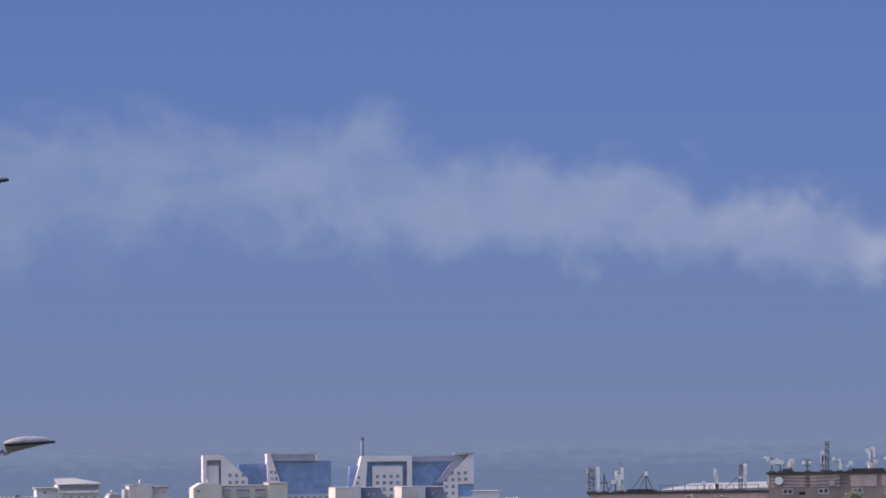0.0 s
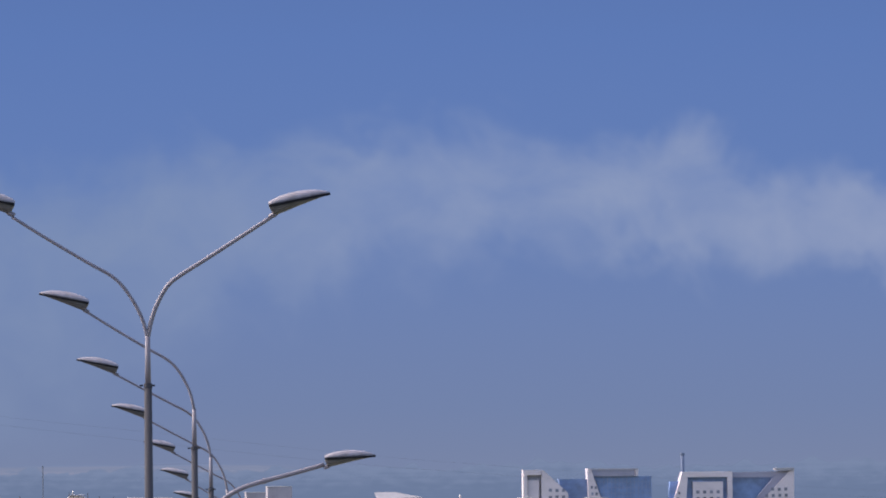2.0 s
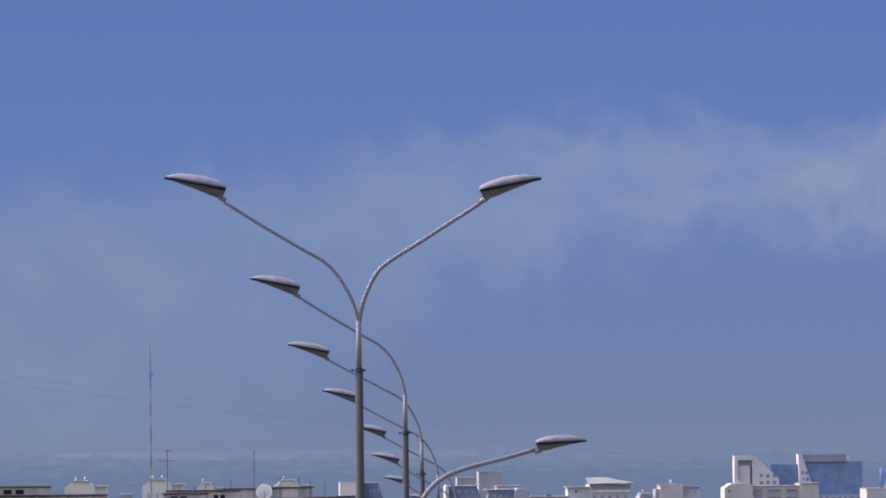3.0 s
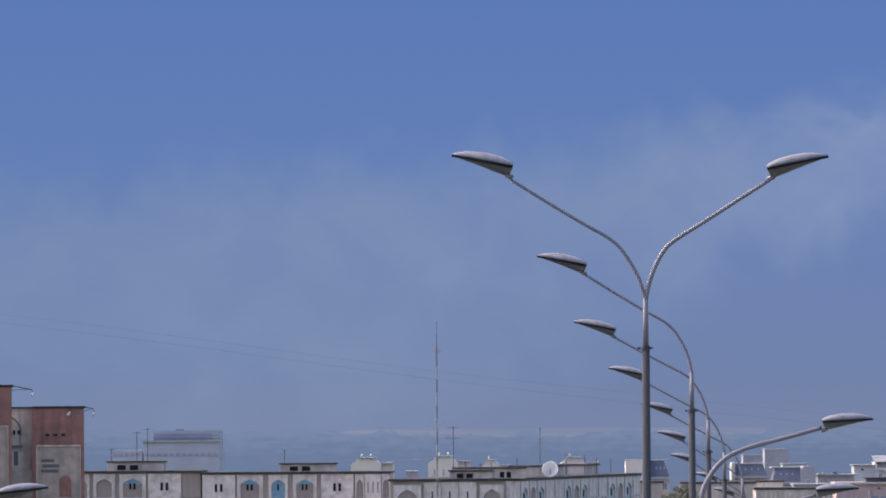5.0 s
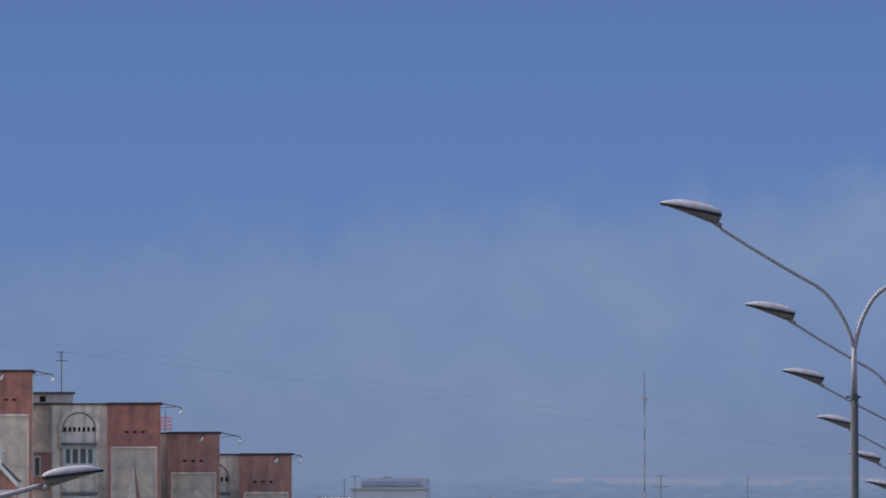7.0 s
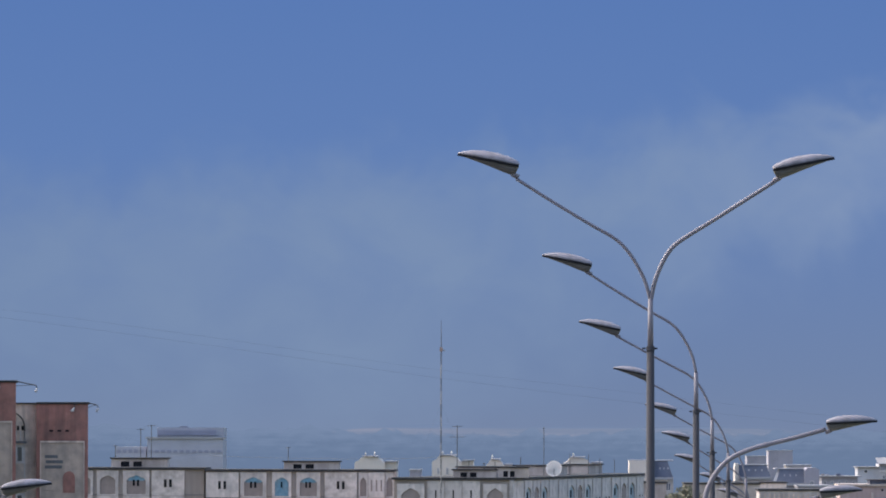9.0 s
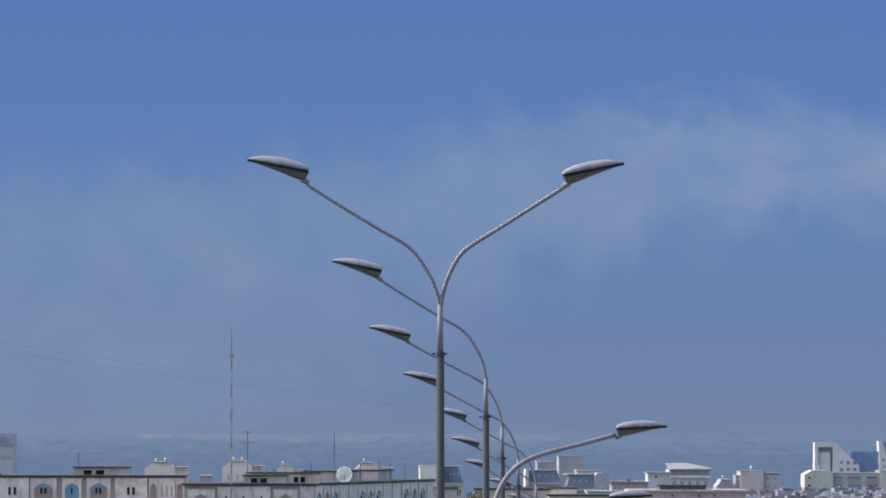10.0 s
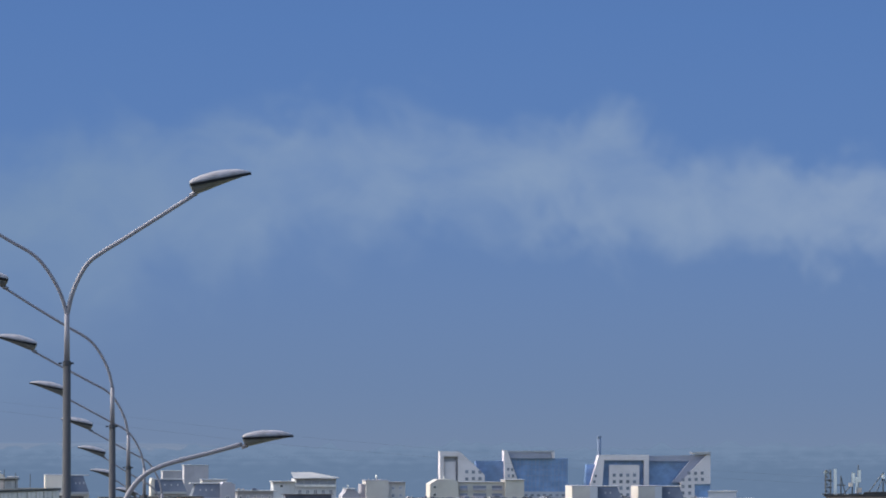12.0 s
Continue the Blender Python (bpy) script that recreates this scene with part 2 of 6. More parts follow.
# Land colours that glow unlit and carry the haze, paler upwards.
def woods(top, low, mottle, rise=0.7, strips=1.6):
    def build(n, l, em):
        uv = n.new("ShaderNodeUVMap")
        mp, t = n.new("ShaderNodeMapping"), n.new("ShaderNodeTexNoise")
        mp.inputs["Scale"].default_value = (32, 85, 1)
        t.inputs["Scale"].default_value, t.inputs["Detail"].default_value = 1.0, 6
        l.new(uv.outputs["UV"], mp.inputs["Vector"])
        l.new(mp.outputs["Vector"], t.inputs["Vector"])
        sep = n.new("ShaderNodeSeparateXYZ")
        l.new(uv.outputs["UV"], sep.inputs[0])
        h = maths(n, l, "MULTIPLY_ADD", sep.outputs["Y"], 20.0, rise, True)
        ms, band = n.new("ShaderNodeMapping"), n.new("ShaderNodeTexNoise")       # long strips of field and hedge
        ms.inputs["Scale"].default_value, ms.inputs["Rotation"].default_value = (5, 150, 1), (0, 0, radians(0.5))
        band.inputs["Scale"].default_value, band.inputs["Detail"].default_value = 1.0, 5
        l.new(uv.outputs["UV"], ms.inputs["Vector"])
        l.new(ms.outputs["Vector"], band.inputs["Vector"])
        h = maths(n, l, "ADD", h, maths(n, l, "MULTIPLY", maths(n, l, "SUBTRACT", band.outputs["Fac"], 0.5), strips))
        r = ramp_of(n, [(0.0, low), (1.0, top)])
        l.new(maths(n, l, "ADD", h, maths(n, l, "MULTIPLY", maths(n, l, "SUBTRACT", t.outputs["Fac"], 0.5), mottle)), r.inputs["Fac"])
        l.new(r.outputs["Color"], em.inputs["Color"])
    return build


def ridge(base, swell, jag, seed, pale=(), clumps=0.0):
    def top(u):
        x = u / 1000
        clump = max(0.0, noise.noise((x * 26, seed + 4, 1)) - 0.05) * clumps * (1 + 0.5 * noise.noise((x * 60, seed, 9)))
        h = base + swell * noise.noise((x * 1.7, seed, 0)) + jag * noise.noise((x * 38, seed, 3)) + 0.6 * jag * noise.noise((x * 105, seed, 7)) + clump
        for a, b, lift in pale:
            k = max(0.0, 1 - abs(u - (a + b) / 2) / ((b - a) / 2))
            h += lift * min(1, 2.2 * k)
        return h
    return top


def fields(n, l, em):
    """Pale streaks of field; painted haze fades them upwards into the sky."""
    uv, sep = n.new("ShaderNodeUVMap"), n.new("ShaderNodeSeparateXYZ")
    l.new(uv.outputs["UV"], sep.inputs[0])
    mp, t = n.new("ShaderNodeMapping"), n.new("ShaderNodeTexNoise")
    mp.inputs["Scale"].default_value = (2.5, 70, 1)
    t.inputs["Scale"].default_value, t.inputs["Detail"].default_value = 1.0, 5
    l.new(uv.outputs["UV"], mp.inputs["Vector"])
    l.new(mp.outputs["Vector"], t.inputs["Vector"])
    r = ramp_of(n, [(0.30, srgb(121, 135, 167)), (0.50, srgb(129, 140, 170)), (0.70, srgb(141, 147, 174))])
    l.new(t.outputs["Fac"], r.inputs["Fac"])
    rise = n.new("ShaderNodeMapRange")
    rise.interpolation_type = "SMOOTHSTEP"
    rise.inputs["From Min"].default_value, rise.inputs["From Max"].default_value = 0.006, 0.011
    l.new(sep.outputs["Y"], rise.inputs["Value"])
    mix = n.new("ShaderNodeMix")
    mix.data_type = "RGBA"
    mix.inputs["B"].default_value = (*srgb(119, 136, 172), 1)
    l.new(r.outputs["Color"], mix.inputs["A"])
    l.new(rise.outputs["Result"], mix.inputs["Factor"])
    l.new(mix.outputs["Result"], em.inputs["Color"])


# The land sheets below emit their hazed daylight colours themselves.
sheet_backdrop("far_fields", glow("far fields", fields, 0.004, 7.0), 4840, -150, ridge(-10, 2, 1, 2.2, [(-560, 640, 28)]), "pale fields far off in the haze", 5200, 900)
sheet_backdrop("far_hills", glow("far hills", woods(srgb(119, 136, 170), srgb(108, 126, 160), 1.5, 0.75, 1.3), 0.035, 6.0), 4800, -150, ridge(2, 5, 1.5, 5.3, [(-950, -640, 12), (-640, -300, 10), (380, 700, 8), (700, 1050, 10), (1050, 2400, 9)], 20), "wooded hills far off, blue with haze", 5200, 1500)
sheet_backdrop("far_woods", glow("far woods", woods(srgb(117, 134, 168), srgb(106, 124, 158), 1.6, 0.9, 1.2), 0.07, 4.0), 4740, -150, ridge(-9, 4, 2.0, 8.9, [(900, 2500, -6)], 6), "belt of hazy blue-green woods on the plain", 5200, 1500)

# ---- ground ----
def build_ground():
    bm = bmesh.new()
    ys = [-400, -150, -40, 0, 20, 60, 120, 200, 300, 420, 560, 720, 900, 1050, 1200, 1400, 1600, 1800, 2400, 3200, 4100, 4860]
    xs = [-2600, -1200, -600, -300, -140, -60, -20, -8, 0, 8, 20, 60, 140, 300, 600, 1200, 2600]
    g = [[bm.verts.new((x, y, ground_z(y) + (0 if abs(x) < 30 else 0.5 * noise.noise((x * 0.01, y * 0.01, 4))))) for x in xs] for y in ys]
    for a, b in zip(g, g[1:]):
        for i in range(len(xs) - 1):
            bm.faces.new((a[i], a[i + 1], b[i + 1], b[i]))
    return bm


M_GROUND = surface("dry grassy earth", (0.13, 0.13, 0.075), 0.95, vary=0.3, grain=3, stain=0.6, stain_scale=0.04, dark=(0.06, 0.075, 0.03))
M_ASPHALT = surface("worn asphalt", (0.055, 0.055, 0.058), 0.9, vary=0.2, grain=8, stain=0.4, stain_scale=0.3)
M_KERB = surface("concrete kerb", (0.34, 0.33, 0.31), 0.9, vary=0.15, grain=5)
tagged(part("ground", build_ground(), M_GROUND), "dry grassy ground falling away to the plain", "ground", "", "structure")


def strip(x0, x1, lift, thick, y0=-60, y1=430, drift=0.0347):
    """A band along the sloping road."""
    bm = bmesh.new()
    rows = []
    for k in range(11):
        y = y0 + (y1 - y0) * k / 10
        c = -2.5 + drift * y
        z = ground_z(y)
        rows.append([bm.verts.new((c + x, y, z + h)) for x, h in ((x0, lift), (x1, lift), (x1, lift - thick), (x0, lift - thick))])
    for a, b in zip(rows, rows[1:]):
        for i in range(4):
            bm.faces.new((a[i], b[i], b[(i + 1) % 4], a[(i + 1) % 4]))
    bm.faces.new(rows[0])
    bm.faces.new(rows[-1][::-1])
    return bm


tagged(part("road", strip(-11.0, -0.9, 0.03, 0.2), M_ASPHALT), "grey asphalt road running downhill to the city", "road", "", "structure")
for x in (-11.2, -0.9):
    tagged(part("kerb", strip(x, x + 0.2, 0.15, 0.35), M_KERB), "concrete kerb along the road", "kerb", "", "structure")
tagged(part("pavement", strip(-0.7, 1.9, 0.12, 0.3), M_KERB), "concrete pavement beside the road", "pavement", "", "structure")


# ---- street lamps ----
M_POLE = surface("dull aluminium paint", (0.158, 0.144, 0.182), 0.6, 0.1, vary=0.04, grain=4, stain=0.3, stain_scale=0.6, bump=0.0)
M_POLE_LOW = surface("dark grey pole paint", (0.042, 0.041, 0.053), 0.85, 0.0, vary=0.05, grain=4, stain=0.3, stain_scale=0.6, bump=0.0)
M_CAP = surface("dusty lamp housing", (0.23, 0.217, 0.262), 0.8, 0.0, vary=0.12, grain=12, stain=0.6, stain_scale=4, bump=0.0, dark=(0.135, 0.12, 0.14))
M_BOWL = surface("clouded lamp glass", (0.085, 0.083, 0.096), 0.45, 0.0, vary=0.1, grain=10, stain=0.4, stain_scale=4)
M_DARK = surface("black rubber", (0.014, 0.014, 0.018), 0.95, vary=0.1)
M_DARK.node_tree.nodes["Principled BSDF"].inputs["Specular IOR Level"].default_value = 0.1


def shell(sections, closed_top):
    """Half of a lamp head, laid through half-oval sections: (along, half width, height)."""
    bm = bmesh.new()
    sides, rows = 10, []
    for x, w, h in sections:
        row = []
        for k in range(sides + 1):
            a = math.pi * k / sides
            s = math.sin(a)
            row.append(bm.verts.new((x, -w * math.cos(a), h * (s ** 0.8 if s > 0 else 0))))
        rows.append(row)
    for a, b in zip(rows, rows[1:]):
        for k in range(sides):
            bm.faces.new((a[k], a[k + 1], b[k + 1], b[k]))
    bm.faces.new(rows[0])
    bm.faces.new(rows[-1][::-1])
    for a, b in zip(rows, rows[1:]):
        bm.faces.new((a[0], b[0], b[-1], a[-1]))
    bmesh.ops.remove_doubles(bm, verts=bm.verts, dist=0.0005)
    return bm


CAP = [(0.0, 0.13, 0.042), (0.05, 0.15, 0.07), (0.18, 0.165, 0.102), (0.36, 0.16, 0.12), (0.54, 0.135, 0.114), (0.70, 0.095, 0.09), (0.82, 0.055, 0.052), (0.90, 0.014, 0.014)]
BOWL = [(0.0, 0.12, -0.03), (0.03, 0.14, -0.118), (0.10, 0.15, -0.142), (0.22, 0.15, -0.122), (0.40, 0.14, -0.085), (0.58, 0.115, -0.053), (0.74, 0.075, -0.029), (0.88, 0.012, -0.006)]
lamp_meshes = {}


def lamp_head(lamp, at, tilt, toward):
    """A head whose back sits at the arm's end; tilt raises its tip; toward is 1 or -1 along x."""
    m = Matrix.Translation(at) @ (Matrix.Identity(4) if toward > 0 else pose(0, 0, 0, 0, 0, 180)) @ pose(0, 0, 0, 0, -tilt, 0)
    head = part("lamp_head", shell(CAP, True), M_CAP, lamp, "dusty pale grey lamp housing", True, lamp_meshes.get("cap"))
    lamp_meshes["cap"] = head.data
    head.matrix_local = m
    bowl = part("bowl", shell(BOWL, False), M_BOWL, head, "clouded grey glass bowl", True, lamp_meshes.get("bowl"))
    lamp_meshes["bowl"] = bowl.data
    bowl.location = (0, 0, -0.012)
    if "gasket" not in lamp_meshes:
        bm = bmesh.new()
        out = [(x, s * (w + 0.022)) for s, row in ((-1, CAP), (1, CAP[::-1])) for x, w, _ in row]
        lo, hi = [bm.verts.new((x, y, -0.03)) for x, y in out], [bm.verts.new((x, y, 0.004)) for x, y in out]
        bm.faces.new(lo[::-1])
        bm.faces.new(hi)
        for i in range(len(out)):
            j = (i + 1) % len(out)
            bm.faces.new((lo[i], lo[j], hi[j], hi[i]))
        g = part("gasket", bm, M_DARK, head)
    else:
        g = part("gasket", None, None, head, share=lamp_meshes["gasket"])
    lamp_meshes["gasket"] = g.data
    if "clamp" not in lamp_meshes:
        bm = tube(bmesh.new(), [(-0.03, 0, -0.168), (0.05, 0, -0.145), (0.12, 0, -0.10)], [0.036, 0.04, 0.034], 10)
        c = part("clamp", bm, M_POLE, head, "", True)
    else:
        c = part("clamp", None, None, head, share=lamp_meshes["clamp"])
    lamp_meshes["clamp"] = c.data


ARM = [(0.0, 6.92), (-0.057, 7.19), (-0.163, 7.44), (-0.318, 7.68), (-0.497, 7.838), (-0.80, 8.01), (-1.36, 8.345), (-1.90, 8.685)]
ARM_TWO = [(0.0, 6.92), (0.075, 7.19), (0.19, 7.45), (0.35, 7.69), (0.56, 7.85), (0.86, 8.035), (1.35, 8.345), (1.84, 8.655)]


def tall_lamp(place, double, rise=0.0):
    e = thing("street_lamp", place, "tall grey metal street lamp with two spread heads" if double else "tall grey metal street lamp with one slanting head", "street lamp", "street lamps down the hill")
    low = part("pole", tube(bmesh.new(), [(0, 0, -0.1), (0, 0, 0.5), (0, 0, 6.24)], [0.085, 0.08, 0.055], 14), M_POLE_LOW, e, "dark grey lower pole", True)
    part("collar", tube(bmesh.new(), [(0, 0, 6.2), (0, 0, 6.27)], [0.062, 0.06], 14), M_POLE_LOW, low)
    for x in (0.05, -0.12):
        part("bolt", boxes((x, x + 0.05, -0.012, 0.012, 6.225, 6.25)), M_DARK, low)
    part("base_plate", boxes((-0.2, 0.2, -0.2, 0.2, -0.05, 0.05)), M_POLE_LOW, e)
    part("upper_pole", tube(bmesh.new(), [(0, 0, 6.26), (0, 0, 6.95 if double else 6.93)], [0.043, 0.036], 12), M_POLE, e, "pale grey upper pole", True)
    for s in ((1, -1) if double else (1,)):
        k = 0.972 if s < 0 else 1.0
        lean = 0.042 if double else 0.0        # the pair of arms sits a little askew on its pole
        pts = curve_through([(x * (1 + 0.8 * rise) - lean * min(1.0, (z - 6.92) / 0.7), 0, z + rise * max(0.0, math.sin(math.pi * (z - 6.92) / 1.75))) for x, z in (ARM if s > 0 else ARM_TWO)])
        thick = 0.027 if s > 0 else 0.033
        part("arm", tube(bmesh.new(), pts, [thick - 0.004 * i / len(pts) for i in range(len(pts))], 10), M_POLE, e, "", True)
        lamp_head(e, (s * -1.86 * k * (1 + 0.8 * rise) - lean, 0, 8.85 + (0.025 if double and s > 0 else 0.0 if s > 0 else -0.025)), 11.0, -s)
    return e


SIDE_ARM = [(0.0, 4.2), (0.03, 4.52), (0.11, 4.85), (0.27, 5.14), (0.49, 5.36), (0.76, 5.50), (1.08, 5.60), (1.67, 5.75), (2.2, 5.895)]


def side_lamp(place, sink, tilt):
    e = thing("street_lamp", place, "grey metal street lamp with one long bent arm", "street lamp", "street lamps beside the slope")
    part("pole", tube(bmesh.new(), [(0, 0, -0.1), (0, 0, 0.4), (0, 0, 4.2 - sink)], [0.085, 0.08, 0.05], 14), M_POLE, e, "", True)
    part("base_plate", boxes((-0.2, 0.2, -0.2, 0.2, -0.05, 0.05)), M_POLE_LOW, e)
    pts = curve_through([(x, 0, z - sink) for x, z in SIDE_ARM])
    part("arm", tube(bmesh.new(), pts, [0.048 - 0.010 * i / len(pts) for i in range(len(pts))], 10), M_POLE, e, "", True)
    part("arm_sleeve", tube(bmesh.new(), [(1.10, 0, 5.606 - sink), (1.16, 0, 5.621 - sink)], 0.05, 10), M_POLE, e)
    lamp_head(e, (2.21, 0, 6.01 - sink), tilt, 1)


for i, x in enumerate((1.46, 2.62, 3.42, 4.37, 5.48, 6.28, 7.11, 8.45, 9.75, 10.9)):
    y = 122 + 28.8 * i
    rise = 0.06 if i in (2, 3, 4) else 0.0
    tall_lamp((x + 0.75 * rise, y, ground_z(y) - 0.016 + (0, -0.045, -0.055, -0.03, -0.03)[min(i, 4)]), i == 0, rise)
for u, v, y, tilt in ((490.5, 19.5, 150, 2.5), (478.7, -102, 178, 2.5), (-1259, 11.5, 124, 7.0), (-969, -99, 151, 6.4), (-758, -129, 178, 3.0)):
    back = spot(u, v, y)
    z = ground_z(y)
    side_lamp((back.x - 2.21, y, z), 6.01 - (back.z - z), tilt)


# ---- city materials ----
M_WHITE = surface("whitewashed concrete", (0.53, 0.455, 0.455), 0.85, vary=0.12, grain=2.2, stain=0.75, stain_scale=0.9, dark=(0.27, 0.245, 0.245), streak=0.7, by_piece=0.08)
M_PEEL = surface("peeling whitewash", (0.53, 0.455, 0.455), 0.9, vary=0.18, grain=2.2, stain=0.95, stain_scale=1.0, dark=(0.27, 0.24, 0.23), streak=0.3)
M_BROWN = surface("brown render", (0.30, 0.25, 0.24), 0.9, vary=0.1, grain=1.2, stain=0.4, stain_scale=0.3, streak=0.3)
M_TAN = surface("grey-tan niche render", (0.265, 0.215, 0.212), 0.9, vary=0.1, grain=1.2, stain=0.4, stain_scale=0.5, streak=0.3)
M_TILE = surface("faded blue tile", (0.10, 0.21, 0.31), 0.6, vary=0.2, grain=4, stain=0.6, stain_scale=1.2, dark=(0.24, 0.27, 0.31))
M_TILEWORN = surface("washed-out blue tile", (0.20, 0.26, 0.32), 0.6, vary=0.2, grain=4, stain=0.6, stain_scale=1.2, dark=(0.33, 0.32, 0.35))
M_GREYBAND = surface("dark grey render", (0.14, 0.135, 0.15), 0.9, vary=0.15, grain=1.5, stain=0.4, stain_scale=0.6)
M_TAR = surface("tar roofing", (0.04, 0.037, 0.042), 0.9, vary=0.3, grain=1.5, stain=0.4, stain_scale=0.3)
M_HUT = surface("weathered grey concrete", (0.47, 0.385, 0.365), 0.9, vary=0.12, grain=1.5, stain=0.6, stain_scale=0.5, streak=0.5)
M_RED = surface("dark red render", (0.365, 0.135, 0.115), 0.85, vary=0.14, grain=2.2, stain=0.75, stain_scale=0.9, dark=(0.13, 0.07, 0.065), streak=0.7)
M_REDWORN = surface("worn red-brown render", (0.385, 0.17, 0.148), 0.85, vary=0.16, grain=2.2, stain=0.7, stain_scale=0.5, dark=(0.11, 0.075, 0.07), streak=0.7)
M_PANEL = surface("grey concrete panel", (0.50, 0.375, 0.325), 0.9, vary=0.1, grain=2.2, stain=0.7, stain_scale=0.9, dark=(0.24, 0.205, 0.19), streak=0.5)
M_PALE = surface("pale stained plaster", (0.74, 0.585, 0.52), 0.9, vary=0.1, grain=2.5, stain=0.7, stain_scale=0.7, dark=(0.25, 0.21, 0.20), streak=0.75)
M_TRIM = surface("white painted trim", (0.56, 0.52, 0.54), 0.8, vary=0.1, grain=3, stain=0.5, stain_scale=1.0, streak=0.3)
# Cream dulled with distance haze in its colour; M_WARM carries less.
M_CREAM = surface("cream stucco", (0.43, 0.385, 0.38), 0.85, vary=0.05, grain=0.5, stain=0.3, stain_scale=0.15, by_piece=0.06)
M_WARM = surface("warm cream stucco", (0.55, 0.48, 0.455), 0.85, vary=0.06, grain=0.8, stain=0.3, stain_scale=0.2, streak=0.15, by_piece=0.06)
M_PINK = surface("pinkish grey render", (0.37, 0.275, 0.285), 0.88, vary=0.08, grain=0.6, stain=0.45, stain_scale=0.2, streak=0.35)
# Stucco darkened and tinted lavender to carry the far city's haze.
M_STUCCO = surface("hazed grey stucco", (0.285, 0.265, 0.32), 0.85, vary=0.06, grain=0.5, stain=0.35, stain_scale=0.15, streak=0.2, by_piece=0.06)
M_SLATE = surface("blue-grey slate", (0.085, 0.095, 0.14), 0.8, vary=0.15, grain=1.0, stain=0.35, stain_scale=0.3)
M_TIN = surface("white sheet roofing", (0.29, 0.28, 0.315), 0.85, vary=0.05, grain=0.8, stain=0.2, stain_scale=0.3)
M_BRASS = surface("pale metal finial", (0.5, 0.48, 0.47), 0.45, 0.2)
M_DRUM = surface("white antenna plastic", (0.62, 0.60, 0.62), 0.6, vary=0.06, grain=3, stain=0.3, stain_scale=1.5)
M_SHEET = surface("weathered pale sheet roof", (0.205, 0.20, 0.225), 0.9, vary=0.08, grain=0.8, stain=0.3, stain_scale=0.3)
M_UMBER = surface("umber render", (0.205, 0.168, 0.168), 0.9, vary=0.1, grain=1.2, stain=0.45, stain_scale=0.3, streak=0.35)
M_STEEL = surface("weathered steel", (0.07, 0.07, 0.08), 0.7, 0.1, vary=0.15, grain=4)
M_RUST = surface("red and white mast paint", (0.55, 0.16, 0.14), 0.7, vary=0.2, grain=3)
# Blue of the distance haze is put into this base colour.
M_HALL = surface("hazed hall cladding", (0.32, 0.32, 0.395), 0.8, vary=0.05, grain=0.3, stain=0.25, stain_scale=0.05)
# White dimmed towards lavender: the haze before the building, painted in.
M_FRAME = surface("hazed white facade panels", (0.52, 0.465, 0.525), 0.75, vary=0.04, grain=0.3, stain=0.25, stain_scale=0.08)
M_DULL = surface("dull grey render", (0.20, 0.195, 0.23), 0.9, vary=0.1, grain=0.6, stain=0.4, stain_scale=0.2, by_piece=0.12)
M_DUST = surface("dusty buff render", (0.24, 0.212, 0.215), 0.9, vary=0.1, grain=0.6, stain=0.4, stain_scale=0.2, by_piece=0.12)
M_BLANK = surface("pale blank render", (0.42, 0.41, 0.47), 0.9, vary=0.04, grain=0.5, stain=0.25, stain_scale=0.12, streak=0.15)
M_FELT = surface("grey roofing felt", (0.07, 0.07, 0.088), 0.9, vary=0.15, grain=0.8, stain=0.4, stain_scale=0.2)
# The violet tint paints haze over far walls and window strips.
M_LAVENDER = surface("hazed grey-violet facade", (0.25, 0.25, 0.34), 0.8, vary=0.06, grain=0.3, stain=0.3, stain_scale=0.06)


def glass(name, colour, rough=0.12):
    m = surface(name, colour, rough, 0.0, vary=0.25, grain=0.3, stain=0.4, stain_scale=0.12, bump=0.0, by_piece=0.25)
    m.node_tree.nodes["Principled BSDF"].inputs["Specular IOR Level"].default_value = 0.7
    return m


# Base colour lightened to paint reflected sky and haze on the panes.
M_PANE = glass("window glass tinted with sky and haze", (0.17, 0.18, 0.25))
M_GLASS = glass("dark window glass", (0.05, 0.055, 0.07))
M_BLUEGLASS = glass("blue curtain glass", (0.135, 0.22, 0.45), 0.4)


def ring(bm, outer, inner, y):
    """A plate with a hole, both outlines in x and z."""
    loops = []
    for line in (outer, inner):
        vs = [bm.verts.new((x, y, z)) for x, z in line]
        loops += [bm.edges.new((vs[i], vs[(i + 1) % len(vs)])) for i in range(len(vs))]
    bmesh.ops.triangle_fill(bm, use_beauty=True, edges=loops)
    return bm


def reveal(bm, line, y0, y1):
    a, b = ([bm.verts.new((x, y, z)) for x, z in line] for y in (y0, y1))
    for i in range(len(line)):
        j = (i + 1) % len(line)
        bm.faces.new((a[i], a[j], b[j], b[i]))
    return bm


def pointed(x0, x1, z0, z1, shoulder=0.7):
    """A niche with a low pointed arch."""
    w, h, c = x1 - x0, z1 - z0, (x0 + x1) / 2
    s = z0 + h * shoulder
    return [(x0, z0), (x1, z0), (x1, s), (x1 - w * 0.12, s + (z1 - s) * 0.45), (c + w * 0.12, z1 - (z1 - s) * 0.14), (c, z1), (c - w * 0.12, z1 - (z1 - s) * 0.14), (x0 + w * 0.12, s + (z1 - s) * 0.45), (x0, s)]


def rounded(x0, x1, z0, spring, n=12):
    c, r = (x0 + x1) / 2, (x1 - x0) / 2
    return [(x0, z0), (x1, z0)] + [(c + r * math.cos(math.pi * k / n), spring + r * math.sin(math.pi * k / n)) for k in range(n + 1)]


